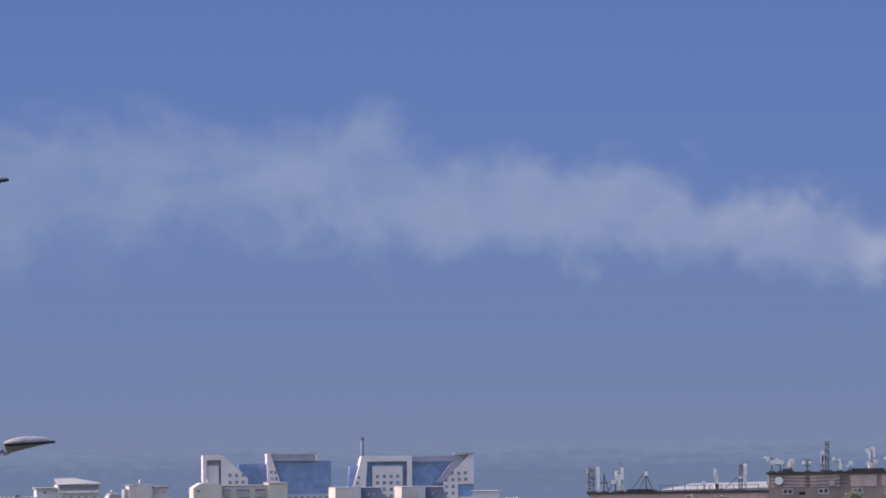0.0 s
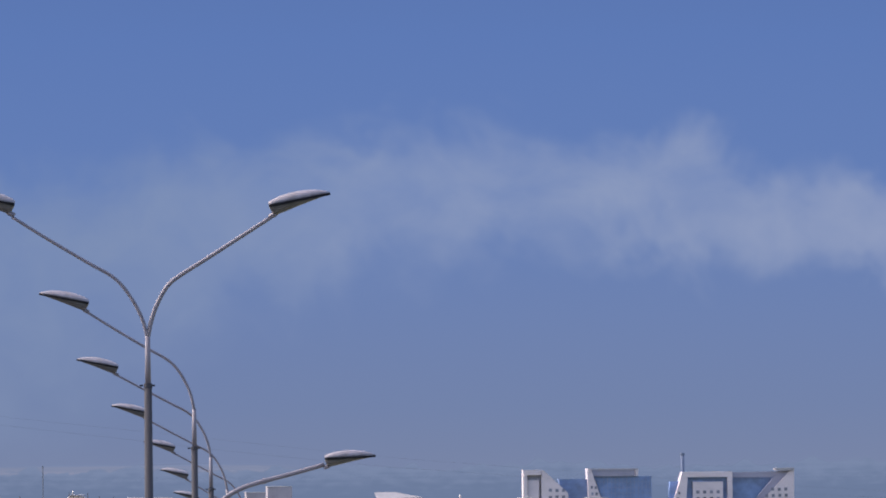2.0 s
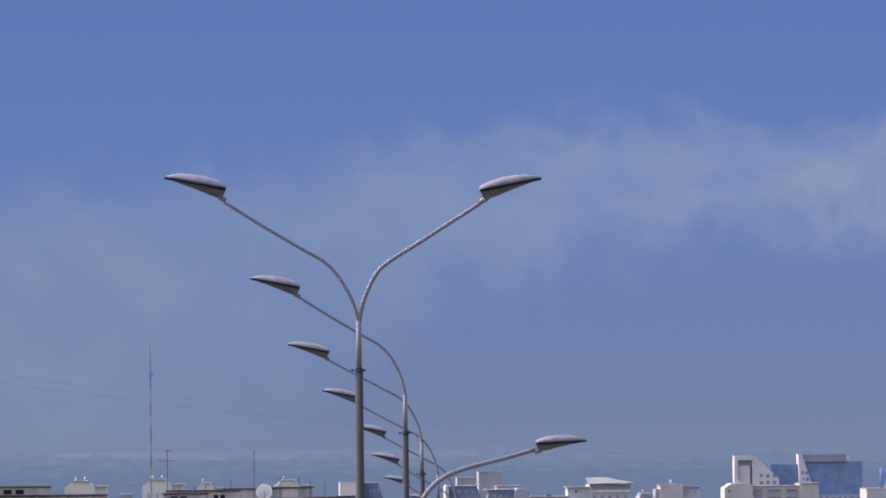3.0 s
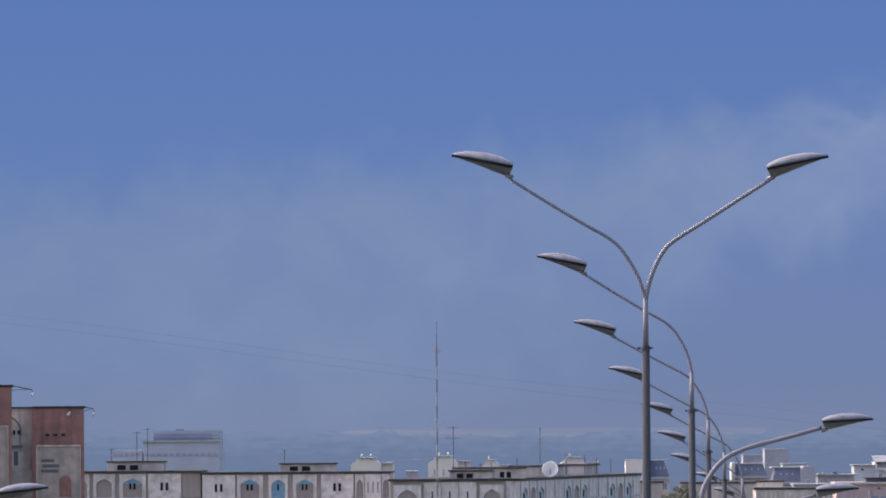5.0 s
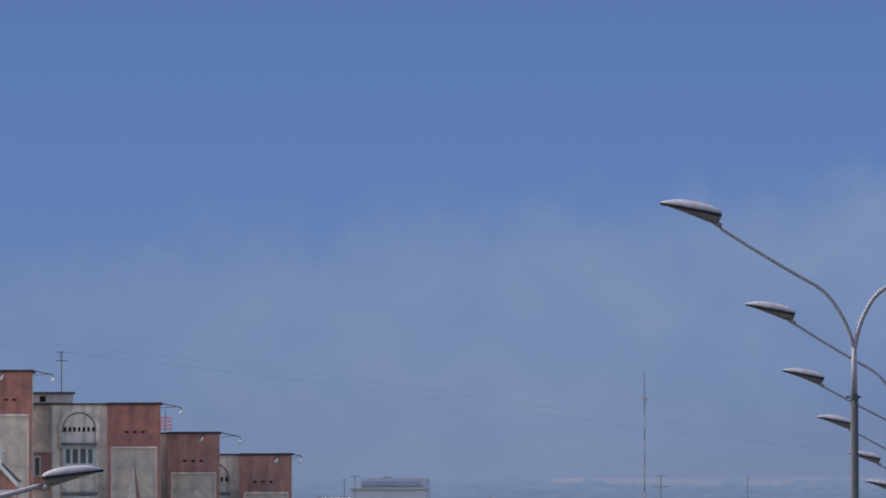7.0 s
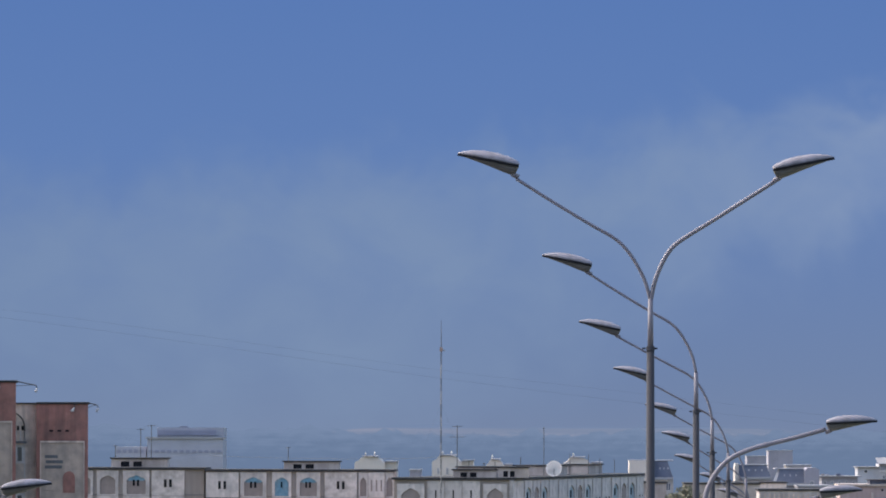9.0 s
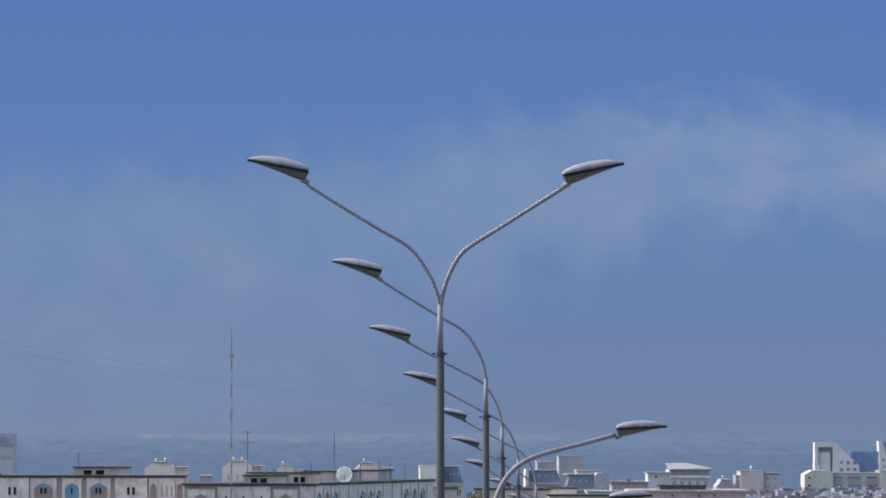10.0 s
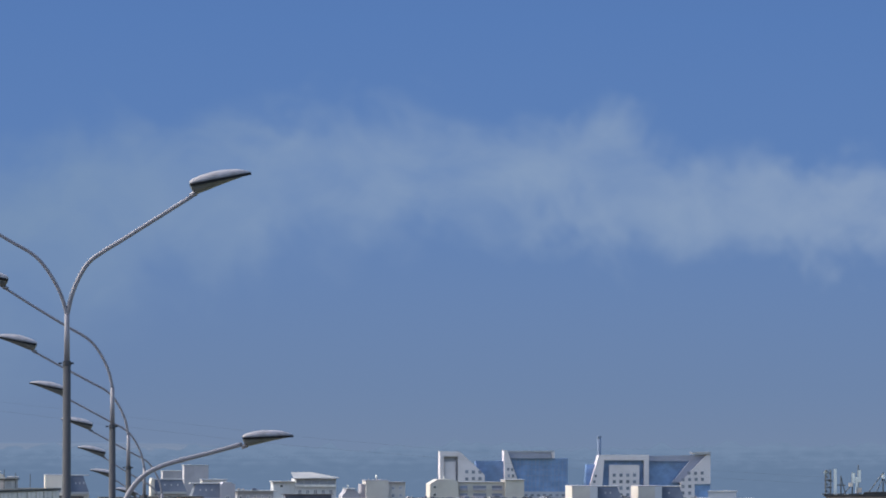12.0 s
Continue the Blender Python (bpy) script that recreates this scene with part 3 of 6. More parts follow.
def put(bm, name, material, parent, m=None, label="", smooth=False):
    ob = part(name, bm, material, parent, label, smooth)
    if m is not None:
        ob.matrix_local = m
    return ob


# ---- blocks of flats with arched attic panels ----
def bay(block, m, kind, w, z0, z1, front):
    """One panel of a facade from z0 to z1, w wide, its face at y = front."""
    h = z1 - z0
    if kind in ("niche", "blue", "worn", "bluetop"):
        a, b = 0.14 * w, 0.86 * w
        line = pointed(a, b, z0 + 0.05 * h, z0 + 0.80 * h, 0.74)
        bm = ring(bmesh.new(), [(0, z0), (w, z0), (w, z1), (0, z1)], line, front)
        reveal(bm, line, front, front + 0.16)
        reveal(bm, [(0, z0), (w, z0), (w, z1), (0, z1)], front, 0.0)
        p = put(bm, "facade_panel", M_WHITE, block, m)
        back = prism(bmesh.new(), line, front + 0.12, front + 0.2)
        part("niche", back, M_TILE if kind == "blue" else M_TILEWORN if kind == "worn" else M_TAN, p)
        if kind == "bluetop":
            top = [q for q in line if q[1] > z0 + 0.55 * h]
            low = [(b - 0.1 * w, z0 + 0.58 * h), (a + 0.1 * w, z0 + 0.58 * h)]
            top = sorted(top, key=lambda q: q[0])
            part("tile_band", prism(bmesh.new(), [low[1]] + top + [low[0]], front + 0.09, front + 0.13), M_TILE, p, "faded blue tiles")
        slots = [0.42, 0.58] if kind not in ("blue", "worn") else [0.5]
        for k in slots if kind != "niche" else []:
            part("vent", boxes((k * w - 0.05 * w, k * w + 0.03 * w, front + 0.06, front + 0.16, z0 + 0.38 * h, z0 + 0.62 * h)), M_DARK, p)
    elif kind in ("plain", "rough", "slots"):
        p = put(boxes((0, w, front, 0.0, z0, z1)), "facade_panel", M_PEEL if kind == "rough" else M_WHITE, block, m)
        for k in (0.42, 0.58) if kind != "slots" else (0.5,):
            part("vent", boxes((k * w - 0.045 * w, k * w + 0.035 * w, front - 0.012, front + 0.05, z0 + 0.33 * h, z0 + 0.64 * h)), M_DARK, p)
    elif kind == "vents":
        p = put(boxes((0, w, front, 0.0, z0, z1)), "facade_panel", M_WHITE, block, m)
        for k in (0.4, 0.75):
            part("vent", boxes((k * w, k * w + 0.09 * w, front - 0.012, front + 0.05, z0 + 0.30 * h, z0 + 0.36 * h)), M_DARK, p)
    elif kind == "flute":
        p = put(boxes((0, w, front - 0.1, 0.0, z0, z1)), "facade_panel", M_WHITE, block, m)
        for k in (0.2, 0.5, 0.8):
            part("groove", boxes((k * w - 0.05 * w, k * w + 0.05 * w, front - 0.112, front, z0 + 0.25 * h, z0 + 0.7 * h)), M_TAN, p)


def window(parent, m, x0, x1, z0, z1, y, bars=1, material=None, f=0.07):
    bm = boxes((x0, x1, y - 0.03, y + 0.06, z0, z0 + f), (x0, x1, y - 0.03, y + 0.06, z1 - f, z1))
    xs = [x0 + (x1 - x0) * k / (bars + 1) for k in range(bars + 2)]
    for i, x in enumerate(xs):
        a = min(max(x - f / 2, x0), x1 - f)
        box(bm, a, a + f, y - 0.028, y + 0.06, z0 + f, z1 - f)
    w = put(bm, "window", M_TRIM, parent, m)
    part("pane", boxes((x0 + 0.01, x1 - 0.01, y - 0.012, y + 0.05, z0 + 0.01, z1 - 0.01)), material or M_GLASS, w)
    return w


def storeys(block, m, x0, x1, kind, attic_low, count, high, front):
    """The flats under an attic panel."""
    w = x1 - x0
    for k in range(count):
        top = attic_low - k * high
        if kind != "strip":
            put(boxes((x0, x1, front + 0.03, 0.0, top - high + 0.02, top - 0.03)), "facade_panel", (M_GREYBAND if kind == "plain" and k == 0 else M_PEEL if kind == "rough" else M_WHITE), block, m)
            mm = m
            if w > 1.2:
                window(block, mm, x0 + 0.2 * w, x1 - 0.2 * w, top - 0.72 * high, top - 0.22 * high, front - 0.01, 2)
                if kind in ("blue", "bluetop", "niche"):
                    put(boxes((x0 + 0.16 * w, x1 - 0.16 * w, front - 0.02, front + 0.06, top - 0.98 * high, top - 0.76 * high)), "apron", M_TILE if k % 2 == 0 else M_TAN, block, m)


def facade(block, m, rows, roof, attic, count, high, front=-0.14):
    """rows: kind, start and end along the facade, in metres."""
    for kind, x0, x1 in rows:
        mm = m @ Matrix.Translation((x0, 0, 0))
        if kind == "grand":
            w = x1 - x0
            line = pointed(0.2 * w, 0.8 * w, roof - attic, roof - 0.30 * attic, 0.62)
            bm = ring(bmesh.new(), [(0.06 * w, roof - attic), (0.94 * w, roof - attic), (0.94 * w, roof - 0.14 * attic), (0.06 * w, roof - 0.14 * attic)], line, front)
            reveal(bm, line, front, 0)
            reveal(bm, [(0.06 * w, roof - attic), (0.94 * w, roof - attic), (0.94 * w, roof - 0.14 * attic), (0.06 * w, roof - 0.14 * attic)], front, 0)
            p = put(bm, "facade_panel", M_WHITE, block, mm)
            part("niche", prism(bmesh.new(), line, -0.05, -0.01), M_TAN, p)
        elif kind != "strip":
            bay(block, mm, kind, x1 - x0, roof - attic, roof - 0.06, front)
        storeys(block, m, x0, x1, kind, roof - attic, count, high, front)


def hut(block, m, x0, x1, y0, y1, z0, z1, holes=2):
    h = put(boxes((x0, x1, y0, y1, z0, z1 - 0.1)), "roof_hut", M_HUT, block, m, "weathered grey concrete stair hut")
    part("hut_roof", boxes((x0 - 0.12, x1 + 0.12, y0 - 0.15, y1 + 0.15, z1 - 0.1, z1)), M_TAR, h)
    for k in range(holes):
        a = x0 + (x1 - x0) * (0.17 + 0.22 * k)
        part("opening", boxes((a, a + (x1 - x0) * 0.15, y0 - 0.02, y0 + 0.1, z0 + 0.08 * (z1 - z0), z0 + 0.6 * (z1 - z0))), M_DARK, h)
    return h


def aerial(block, m, x, y, z, high, arms=2, r=0.03):
    bm = tube(bmesh.new(), [(x, y, z), (x, y, z + high)], r, 6)
    for k in range(arms):
        zz = z + high * (0.97 - 0.2 * k)
        w = high * (0.10 + 0.05 * k)
        tube(bm, [(x - w, y, zz), (x + w, y, zz + 0.02)], r * 0.7, 5)
    return put(bm, "aerial", M_STEEL, block, m, "thin steel roof aerial")


def flats(u0, v, d, wide, deep, rows, huts, aerials, label, turn=0.0, attic=2.06, wall=None):
    """A long block; its front's left end stands at u0, its roof at v."""
    p = spot(u0, v, d)
    g = ground_z(d) - 0.3
    e = thing("apartment_block", (p.x, p.y, g), label, "apartment block", "blocks of flats", turn=turn)
    m = Matrix.Identity(4)
    roof = p.z - g
    count = 5
    high = (roof - attic - 1.2) / count
    part("wall", boxes((0, wide, 0, deep, 0, roof - 0.05)), wall or M_BROWN, e)
    part("roof", boxes((-0.1, wide + 0.1, -0.28, deep + 0.2, roof - 0.05, roof + 0.1)), M_TAR, e, "dark tarred roof edge")
    facade(e, m, rows, roof - 0.06, attic, count, high)
    for k in range(count + 1):
        z = roof - attic - k * high
        part("joint", boxes((0.02, wide - 0.02, -0.05, 0.0, z - 0.04, z + 0.02)), M_GREYBAND, e)
    for x0, x1, high2 in huts:
        hut(e, m, x0, x1, 1.2, 4.5, roof + 0.1, roof + 0.1 + high2)
    for x, hh, arms in aerials:
        aerial(e, m, x, 2.2, roof + 0.1, hh, arms)
    return e, roof, high


SA = 670 / FAR


def run(x_from, rows, s=SA):
    """Bays given along the sight scale, as metres from x_from."""
    return [(k, (a - x_from) * s, (b - x_from) * s) for k, a, b in rows]


flats(-842, -64.0, 670, (247 - 15) * SA, 11, run(15, [("niche", 18, 50), ("niche", 57, 95), ("bluetop", 103, 150), ("rough", 154, 212)]),
      [((81 - 15) * SA, (181 - 15) * SA, 0.78)], [((87 - 15) * SA, 1.75, 1), ((132 - 15) * SA, 3.1, 1), ((151 - 15) * SA, 3.4, 1)],
      "long block of flats with whitewashed arched attic panels")
flats(-607, -67.0, 669, (583 - 250) * SA, 11, run(250, [("plain", 250, 308), ("bluetop", 311, 357), ("blue", 367, 401), ("bluetop", 410, 452), ("rough", 460, 517), ("niche", 520, 536), ("flute", 537, 566), ("niche", 567, 582)]),
      [((387 - 250) * SA, (485 - 250) * SA, 0.68)], [((394 - 250) * SA, 1.75, 1)],
      "block of flats with faded blue tiled arches under the roof")
SC = 640 / FAR
side_way = math.degrees(math.atan2(715 - 640, 161 * 715 / FAR + 70 * 640 / FAR))
corner, roof_c, high_c = flats(-274, -81.5, 640, (787 - 583) * SC, 8, run(583, [("grand", 585, 640), ("slots", 642, 672), ("slots", 673, 703), ("slots", 704, 735), ("grand", 738, 786)], SC),
      [((687 - 583) * SC, (764 - 583) * SC, 0.66), ((767 - 583) * SC, (786 - 583) * SC + 1.5, 0.85)], [((694 - 583) * SC, 4.0, 2), ((715 - 583) * SC, 1.3, 1), ((742 - 583) * SC, 1.1, 2)],
      "end of a block of flats with two broad brown arches")

# its long wing runs away down the hill
wing_len = 76.0
p = spot(-70, -81.5, 640)
wing = thing("apartment_block", (p.x + 0.1, p.y + 0.05, ground_z(640) - 0.3), "long streaked white wing of flats with slim blue niches", "apartment block", "blocks of flats", turn=side_way)
part("wall", boxes((0, wing_len, 0.0, 9, 0, roof_c - 0.05)), M_WHITE, wing)
part("roof", boxes((0.3, wing_len + 0.2, -0.3, 9.2, roof_c - 0.05, roof_c + 0.12)), M_TAR, wing, "dark tarred roof edge")
def down_wing(k):
    """Metres along the wing for a share k of its apparent length."""
    u = -70 + 231 * k
    return wing_len * 640 * (u + 70) / (161 * 715 + 70 * 640 - 75 * u)


rows = [("vents", 0.0, 0.08)]
for start in (0.088, 0.42, 0.757):
    rows += [("worn", start, start + 0.06), ("niche", start + 0.066, start + 0.118), ("worn", start + 0.126, start + 0.184)]
    if start < 0.7:
        rows += [("vents", start + 0.19, start + 0.255), ("vents", start + 0.262, start + 0.327)]
rows += [("vents", 0.947, 0.998)]
rows = [(kind, down_wing(a), down_wing(b)) for kind, a, b in rows]
facade(wing, Matrix.Identity(4), rows, roof_c - 0.06, 2.5, 5, (roof_c - 3.7) / 5, -0.2)
for x, w in ((6.0, 9.0), (36.0, 9.0), (58.0, 8.0)):
    hut(wing, Matrix.Identity(4), x, x + w, 2.0, 5.0, roof_c + 0.12, roof_c + 0.95, 0)
for x, hh, arms in ((28.2, 3.85, 2), (2, 1.2, 1), (15.5, 1.5, 2), (43, 1.7, 3), (54, 1.6, 2), (61, 1.3, 1), (70, 1.2, 2)):
    aerial(wing, Matrix.Identity(4), x, 1.5, roof_c + 0.12, hh, arms)

# satellite dish on the wing's roof
bm = bmesh.new()
rings = []
for k in range(6):
    r, zz = 0.62 * k / 5, 0.16 * (k / 5) ** 2
    rings.append([bm.verts.new((r * math.cos(a), zz * -1, r * math.sin(a))) for a in (2 * math.pi * j / 20 for j in range(20))] if k else [bm.verts.new((0, 0, 0))])
for a, b in zip(rings, rings[1:]):
    for j in range(20):
        q = (j + 1) % 20
        bm.faces.new((a[0], b[q], b[j]) if len(a) == 1 else (a[j], a[q], b[q], b[j]))
bmesh.ops.solidify(bm, geom=bm.faces[:], thickness=0.02)
c = spot(9, -63.5, 645)
dish = thing("satellite_dish", (c.x, c.y, corner.location.z + roof_c + 0.1), "large white satellite dish on a flat roof", "satellite dish")
up = c.z - dish.location.z
o = part("reflector", bm, M_DRUM, dish, "", True)
o.matrix_local = Matrix.Translation((0, 0, up)) @ pose(0, 0, 0, -14, 0, -8)
part("mount", tube(bmesh.new(), [(0, 0.2, 0), (0, 0.12, up)], 0.04, 8), M_STEEL, dish)
part("feed_arm", tube(bmesh.new(), [(0, -0.05, up - 0.6), (0, -0.5, up + 0.05)], 0.02, 6), M_STEEL, dish)

# brown gable beyond the wing
def plain_block(u0, u1, v, d, deep, wall, label, roof=M_TAR, lip=0.12, turn=0.0):
    a, b, g = spot(u0, v, d), spot(u1, v, d), ground_z(d) - 0.3
    e = thing("apartment_block", (a.x, d, g), label, "apartment block", turn=turn)
    w, h = b.x - a.x, a.z - g
    part("wall", boxes((0, w, 0, deep, 0, h - 0.1)), wall, e)
    part("roof", boxes((-lip, w + lip, -lip, deep + lip, h - 0.1, h + 0.05)), roof, e)
    return e, w, h


plain_block(161, 208, -86, 722, 12, M_HUT, "brown-grey gable end of a block of flats")


# ---- stepped red and grey tower row ----
def tower(u, v, d, mural, windows):
    s = d / FAR
    p, g = spot(u, v, d), ground_z(d) - 0.3
    e = thing("apartment_tower", (p.x, d, g), "stepped tower of flats with red attic, grey panels and stained arch", "apartment block", "towers stepping down the hill", turn=4.2)
    roof = p.z - g
    red = M_RED if mural < 2 else M_REDWORN
    part("wall", boxes((-7.25, -0.02, 0.62, 6.9, 0, roof - 0.06)), M_PANEL, e, "grey concrete wall")
    part("roof", boxes((-7.35, 0.12, 0.42, 7.0, roof - 0.06, roof + 0.03), (-3.08, 0.08, -0.08, 0.42, roof - 0.06, roof + 0.03)), M_TAR, e, "dark tarred roof slab")
    part("roof_pipe", tube(bmesh.new(), [(-3.0, -0.1, roof + 0.04), (0.1, -0.1, roof + 0.05)], 0.025, 6), M_STEEL, e)
    # projecting bay
    tall = (2.42, 2.44, 2.27, 2.2)[mural]         # height of the red attic
    part("attic", boxes((-2.99, 0, 0, 0.62, roof - tall, roof - 0.06)), red, e, "dark red rendered attic")
    part("panel_edge", boxes((-2.99, -2.78, 0.0, 0.62, 0, roof - tall)), M_REDWORN, e)
    part("panel_edge", boxes((-0.2, 0, 0.0, 0.62, 0, roof - tall)), M_REDWORN, e)
    part("border", boxes((-2.78, -0.2, -0.04, 0.1, roof - tall - 0.08, roof - tall + 0.01)), M_PALE, e)
    for x in (-2.78, -0.25):
        part("border", boxes((x, x + 0.05, -0.03, 0.1, 0, roof - tall - 0.08)), M_PALE, e)
    top = roof - tall - 0.08
    k = 0
    while top > 0.5:
        low = max(top - 2.8, 0)
        part("blank_panel", boxes((-2.73, -0.25, 0.03, 0.62, low + 0.02, top)), M_PANEL, e)
        top, k = low, k + 1
    for x in (q + (0, 0, -0.07, -0.22)[mural] for q in (-2.02, -1.56, -1.10)):
        part("vent", boxes((x, x + 0.22, -0.012, 0.1, roof - 1.66, roof - 1.55)), M_DARK, e)
    if mural == 1:      # a tall pale triangle
        part("mural", prism(bmesh.new(), [(-2.05, roof - 6.6), (-1.3, roof - 6.6), (-1.5, roof - 3.3)], 0.0, 0.035), M_PALE, e, "faded painted pale spire")
        part("mural_edge", prism(bmesh.new(), [(-1.3, roof - 6.6), (-0.95, roof - 6.6), (-1.47, roof - 3.3), (-1.5, roof - 3.3)], 0.0, 0.037), M_REDWORN, e, "faded painted brown edge")
    if mural == 2:
        part("mural", prism(bmesh.new(), [(-1.75, roof - 3.7), (-0.85, roof - 3.75), (-1.3, roof - 3.25)], 0.0, 0.035), M_PALE, e, "faded painted triangle")
    if mural == 3:
        for z, a, b in ((0.55, -2.5, -1.75), (0.85, -2.45, -1.45), (1.15, -2.5, -1.5)):
            part("writing", boxes((a, b, 0.012, 0.035, roof - 2.52 - z - 0.12, roof - 2.52 - z + 0.06)), M_GREYBAND, e, "row of faded dark lettering")
        part("mural", prism(bmesh.new(), rounded(-1.45, -0.75, roof - 5.2, roof - 4.3, 8), 0.005, 0.035), M_REDWORN, e, "faded painted arch")
    # roof-edge floodlight on its long bracket
    far = (1.22, 1.22, 1.22, 0.6)[mural]
    br = part("bracket", tube(bmesh.new(), [(0.0, 0.1, roof + 0.02), (far - 0.07, 0.05, roof - 0.18 * far), (far, 0.05, roof - 0.18 * far - 0.2)], 0.032, 6), M_STEEL, e)
    part("floodlight", tube(bmesh.new(), [(far, 0.05, roof - 0.18 * far - 0.16), (far - 0.06, 0.0, roof - 0.18 * far - 0.3), (far - 0.1, -0.05, roof - 0.18 * far - 0.38)], [0.03, 0.085, 0.06], 8), M_TRIM, br, "white floodlight")
    part("strut", tube(bmesh.new(), [(0.0, 0.1, roof - 0.25), (far * 0.74, 0.06, roof - 0.16 * far)], 0.018, 5), M_STEEL, br)
    x = (-1.6, 0, -0.93, -0.8)[mural]
    if x:
        br = part("bracket", tube(bmesh.new(), [(x, 0.0, roof - 0.05), (x, -0.18, roof - 0.25)], 0.025, 6), M_STEEL, e)
        part("floodlight", tube(bmesh.new(), [(x, -0.18, roof - 0.25), (x - 0.1, -0.2, roof - 0.42), (x - 0.2, -0.22, roof - 0.47)], [0.03, 0.09, 0.06], 8), M_TRIM, br, "white floodlight")
    # arched stair bay in the set-back wall
    cx = -4.58
    part("stair_wall", boxes((-6.05, -2.99, 0.52, 0.64, 0, roof - 0.06)), M_PALE, e, "pale stained plaster")
    spring = roof - 1.42
    outer, inner = rounded(cx - 1.16, cx + 1.16, roof - 2.5, spring, 16), rounded(cx - 0.95, cx + 0.95, roof - 2.5, spring, 16)
    bm = ring(bmesh.new(), outer, inner, 0.38)
    reveal(bm, outer, 0.38, 0.53)
    reveal(bm, inner, 0.38, 0.6)
    part("arch", bm, M_PALE, e, "round plaster arch")
    part("arch_infill", prism(bmesh.new(), inner, 0.47, 0.53), M_PALE, e)
    # A dark ring stands in for the moulding's shade on the infill.
    rim = rounded(cx - 0.87, cx + 0.87, roof - 2.5, spring, 16)
    bm = ring(bmesh.new(), inner, rim, 0.462)
    reveal(bm, rim, 0.462, 0.475)
    part("arch_shade_rim", bm, M_GREYBAND, e, "dark rim painted as shade inside the arch")
    for i in range(8):
        x = cx - 0.93 + i * 0.265
        part("rib", boxes((x - 0.02, x + 0.05, 0.44, 0.48, roof - 2.2, roof - 1.62)), M_TRIM, e)
    for i in range(7):
        x = cx - 0.86 + i * 0.265
        part("vent", boxes((x, x + 0.13, 0.44, 0.5, roof - 1.58, roof - 1.32)), M_DARK, e)
    level = 0
    z = roof - 2.3
    while z > 2.5:
        part("ledge", boxes((cx - 1.03, cx + 1.03, 0.28, 0.54, z - 0.04, z + 0.1)), M_GREYBAND, e, "dark grey ledge")
        window(e, None, cx - 0.88, cx + 0.88, z - 1.2, z - 0.12, 0.46, 3, None, 0.13)
        for x in (cx - 0.95, cx + 0.88):
            part("jamb", boxes((x, x + 0.07, 0.42, 0.54, z - 2.6, z - 0.05)), M_TRIM, e)
        part("apron", boxes((cx - 0.87, cx + 0.87, 0.46, 0.54, z - 2.6, z - 1.22)), M_PALE, e)
        # red spandrels and slim windows of the next flats
        part("flat_panel", boxes((-7.2, -6.15, 0.5, 0.64, z - 2.55, z - 0.1 - 0.35)), M_REDWORN, e)
        window(e, None, -7.15, -6.75, z - 1.8, z - 0.65, 0.47, 0)
        part("belt", boxes((-7.22, -6.1, 0.48, 0.64, z - 0.43, z - 0.28)), M_PANEL, e)
        z -= 2.8
        level += 1
    part("pilaster", boxes((-6.16, -6.05, 0.42, 0.64, 0, roof - 0.06)), M_HUT, e)
    return e, roof


tower(-1277, 200.5, 469, 0, True)
t1, roof1 = tower(-1049, 142, 476, 1, True)
tower(-944, 90, 483, 2, True)
tower(-816, 51.8, 490, 3, True)
hut(t1, Matrix.Identity(4), -7.2, -4.95, 2.0, 5.0, roof1 + 0.08, roof1 + 0.68, 1)
aerial(t1, Matrix.Identity(4), -5.6, 2.3, roof1 + 0.6, 2.4, 2, 0.035)

# spire and gable in front of the towers
def gabled_house(u0, u1, v, d):
    a, b, g = spot(u0, v, d), spot(u1, v, d), ground_z(d) - 0.3
    e = thing("house", ((a.x + b.x) / 2, d, g), "house with a white-edged gable and red tympanum", "house")
    w, h = (b.x - a.x) / 2, a.z - g
    part("wall", prism(bmesh.new(), [(-w, 0), (w, 0), (w, h - w * 1.15), (0, h - 0.1), (-w, h - w * 1.15)], 0, 1.5), M_REDWORN, e)
    for s in (-1, 1):
        part("gable_board", prism(bmesh.new(), [(0, h), (0, h - 0.25), (s * (w + 0.1), h - w * 1.2 - 0.25), (s * (w + 0.1), h - w * 1.2)], -0.25, 0.1), M_TRIM, e, "white gable board")
        part("roof", prism(bmesh.new(), [(0, h + 0.05), (0, h), (s * (w + 0.15), h - w * 1.2), (s * (w + 0.15), h - w * 1.2 + 0.07)], 0.1, 1.6), M_TAR, e)
    part("spire", tube(bmesh.new(), [(0, -0.1, h - 0.1), (0, -0.1, h + 0.3), (0, -0.1, h + 1.35)], [0.05, 0.035, 0.012], 8), M_TRIM, e, "slim white finial rod")
    star = [(0.09 * (1 if i % 2 else 3.4) * math.cos(math.pi * i / 4), h + 0.72 + 0.09 * (1 if i % 2 else 4.6) * math.sin(math.pi * i / 4)) for i in range(8)]
    part("star", prism(bmesh.new(), star, -0.13, -0.07), M_TRIM, e, "four-pointed white ornament")
    for k in range(5):
        part("siding", boxes((-w, w, -0.05, 0.0, h - w * 1.2 - 0.75 - 0.42 * k, h - w * 1.2 - 0.4 - 0.42 * k)), M_TRIM, e)


gabled_house(-1360, -1306, 35, 440)


# ---- the great white framed building far across the plain ----
Q = 3900 / FAR / 3
base = spot(820.5, 0, 3900)
GZ = ground_z(3900) - 0.5
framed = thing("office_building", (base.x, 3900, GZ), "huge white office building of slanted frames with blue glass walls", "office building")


def fx(points):
    """Facade scale to metres over the building's foot; the right-hand wing is a little lower."""
    lift = 60.3 if points[0][0] < 800 else 54.6
    return [(x * Q, (lift - y / 3) * 3 * Q + EYE - GZ) for x, y in points]


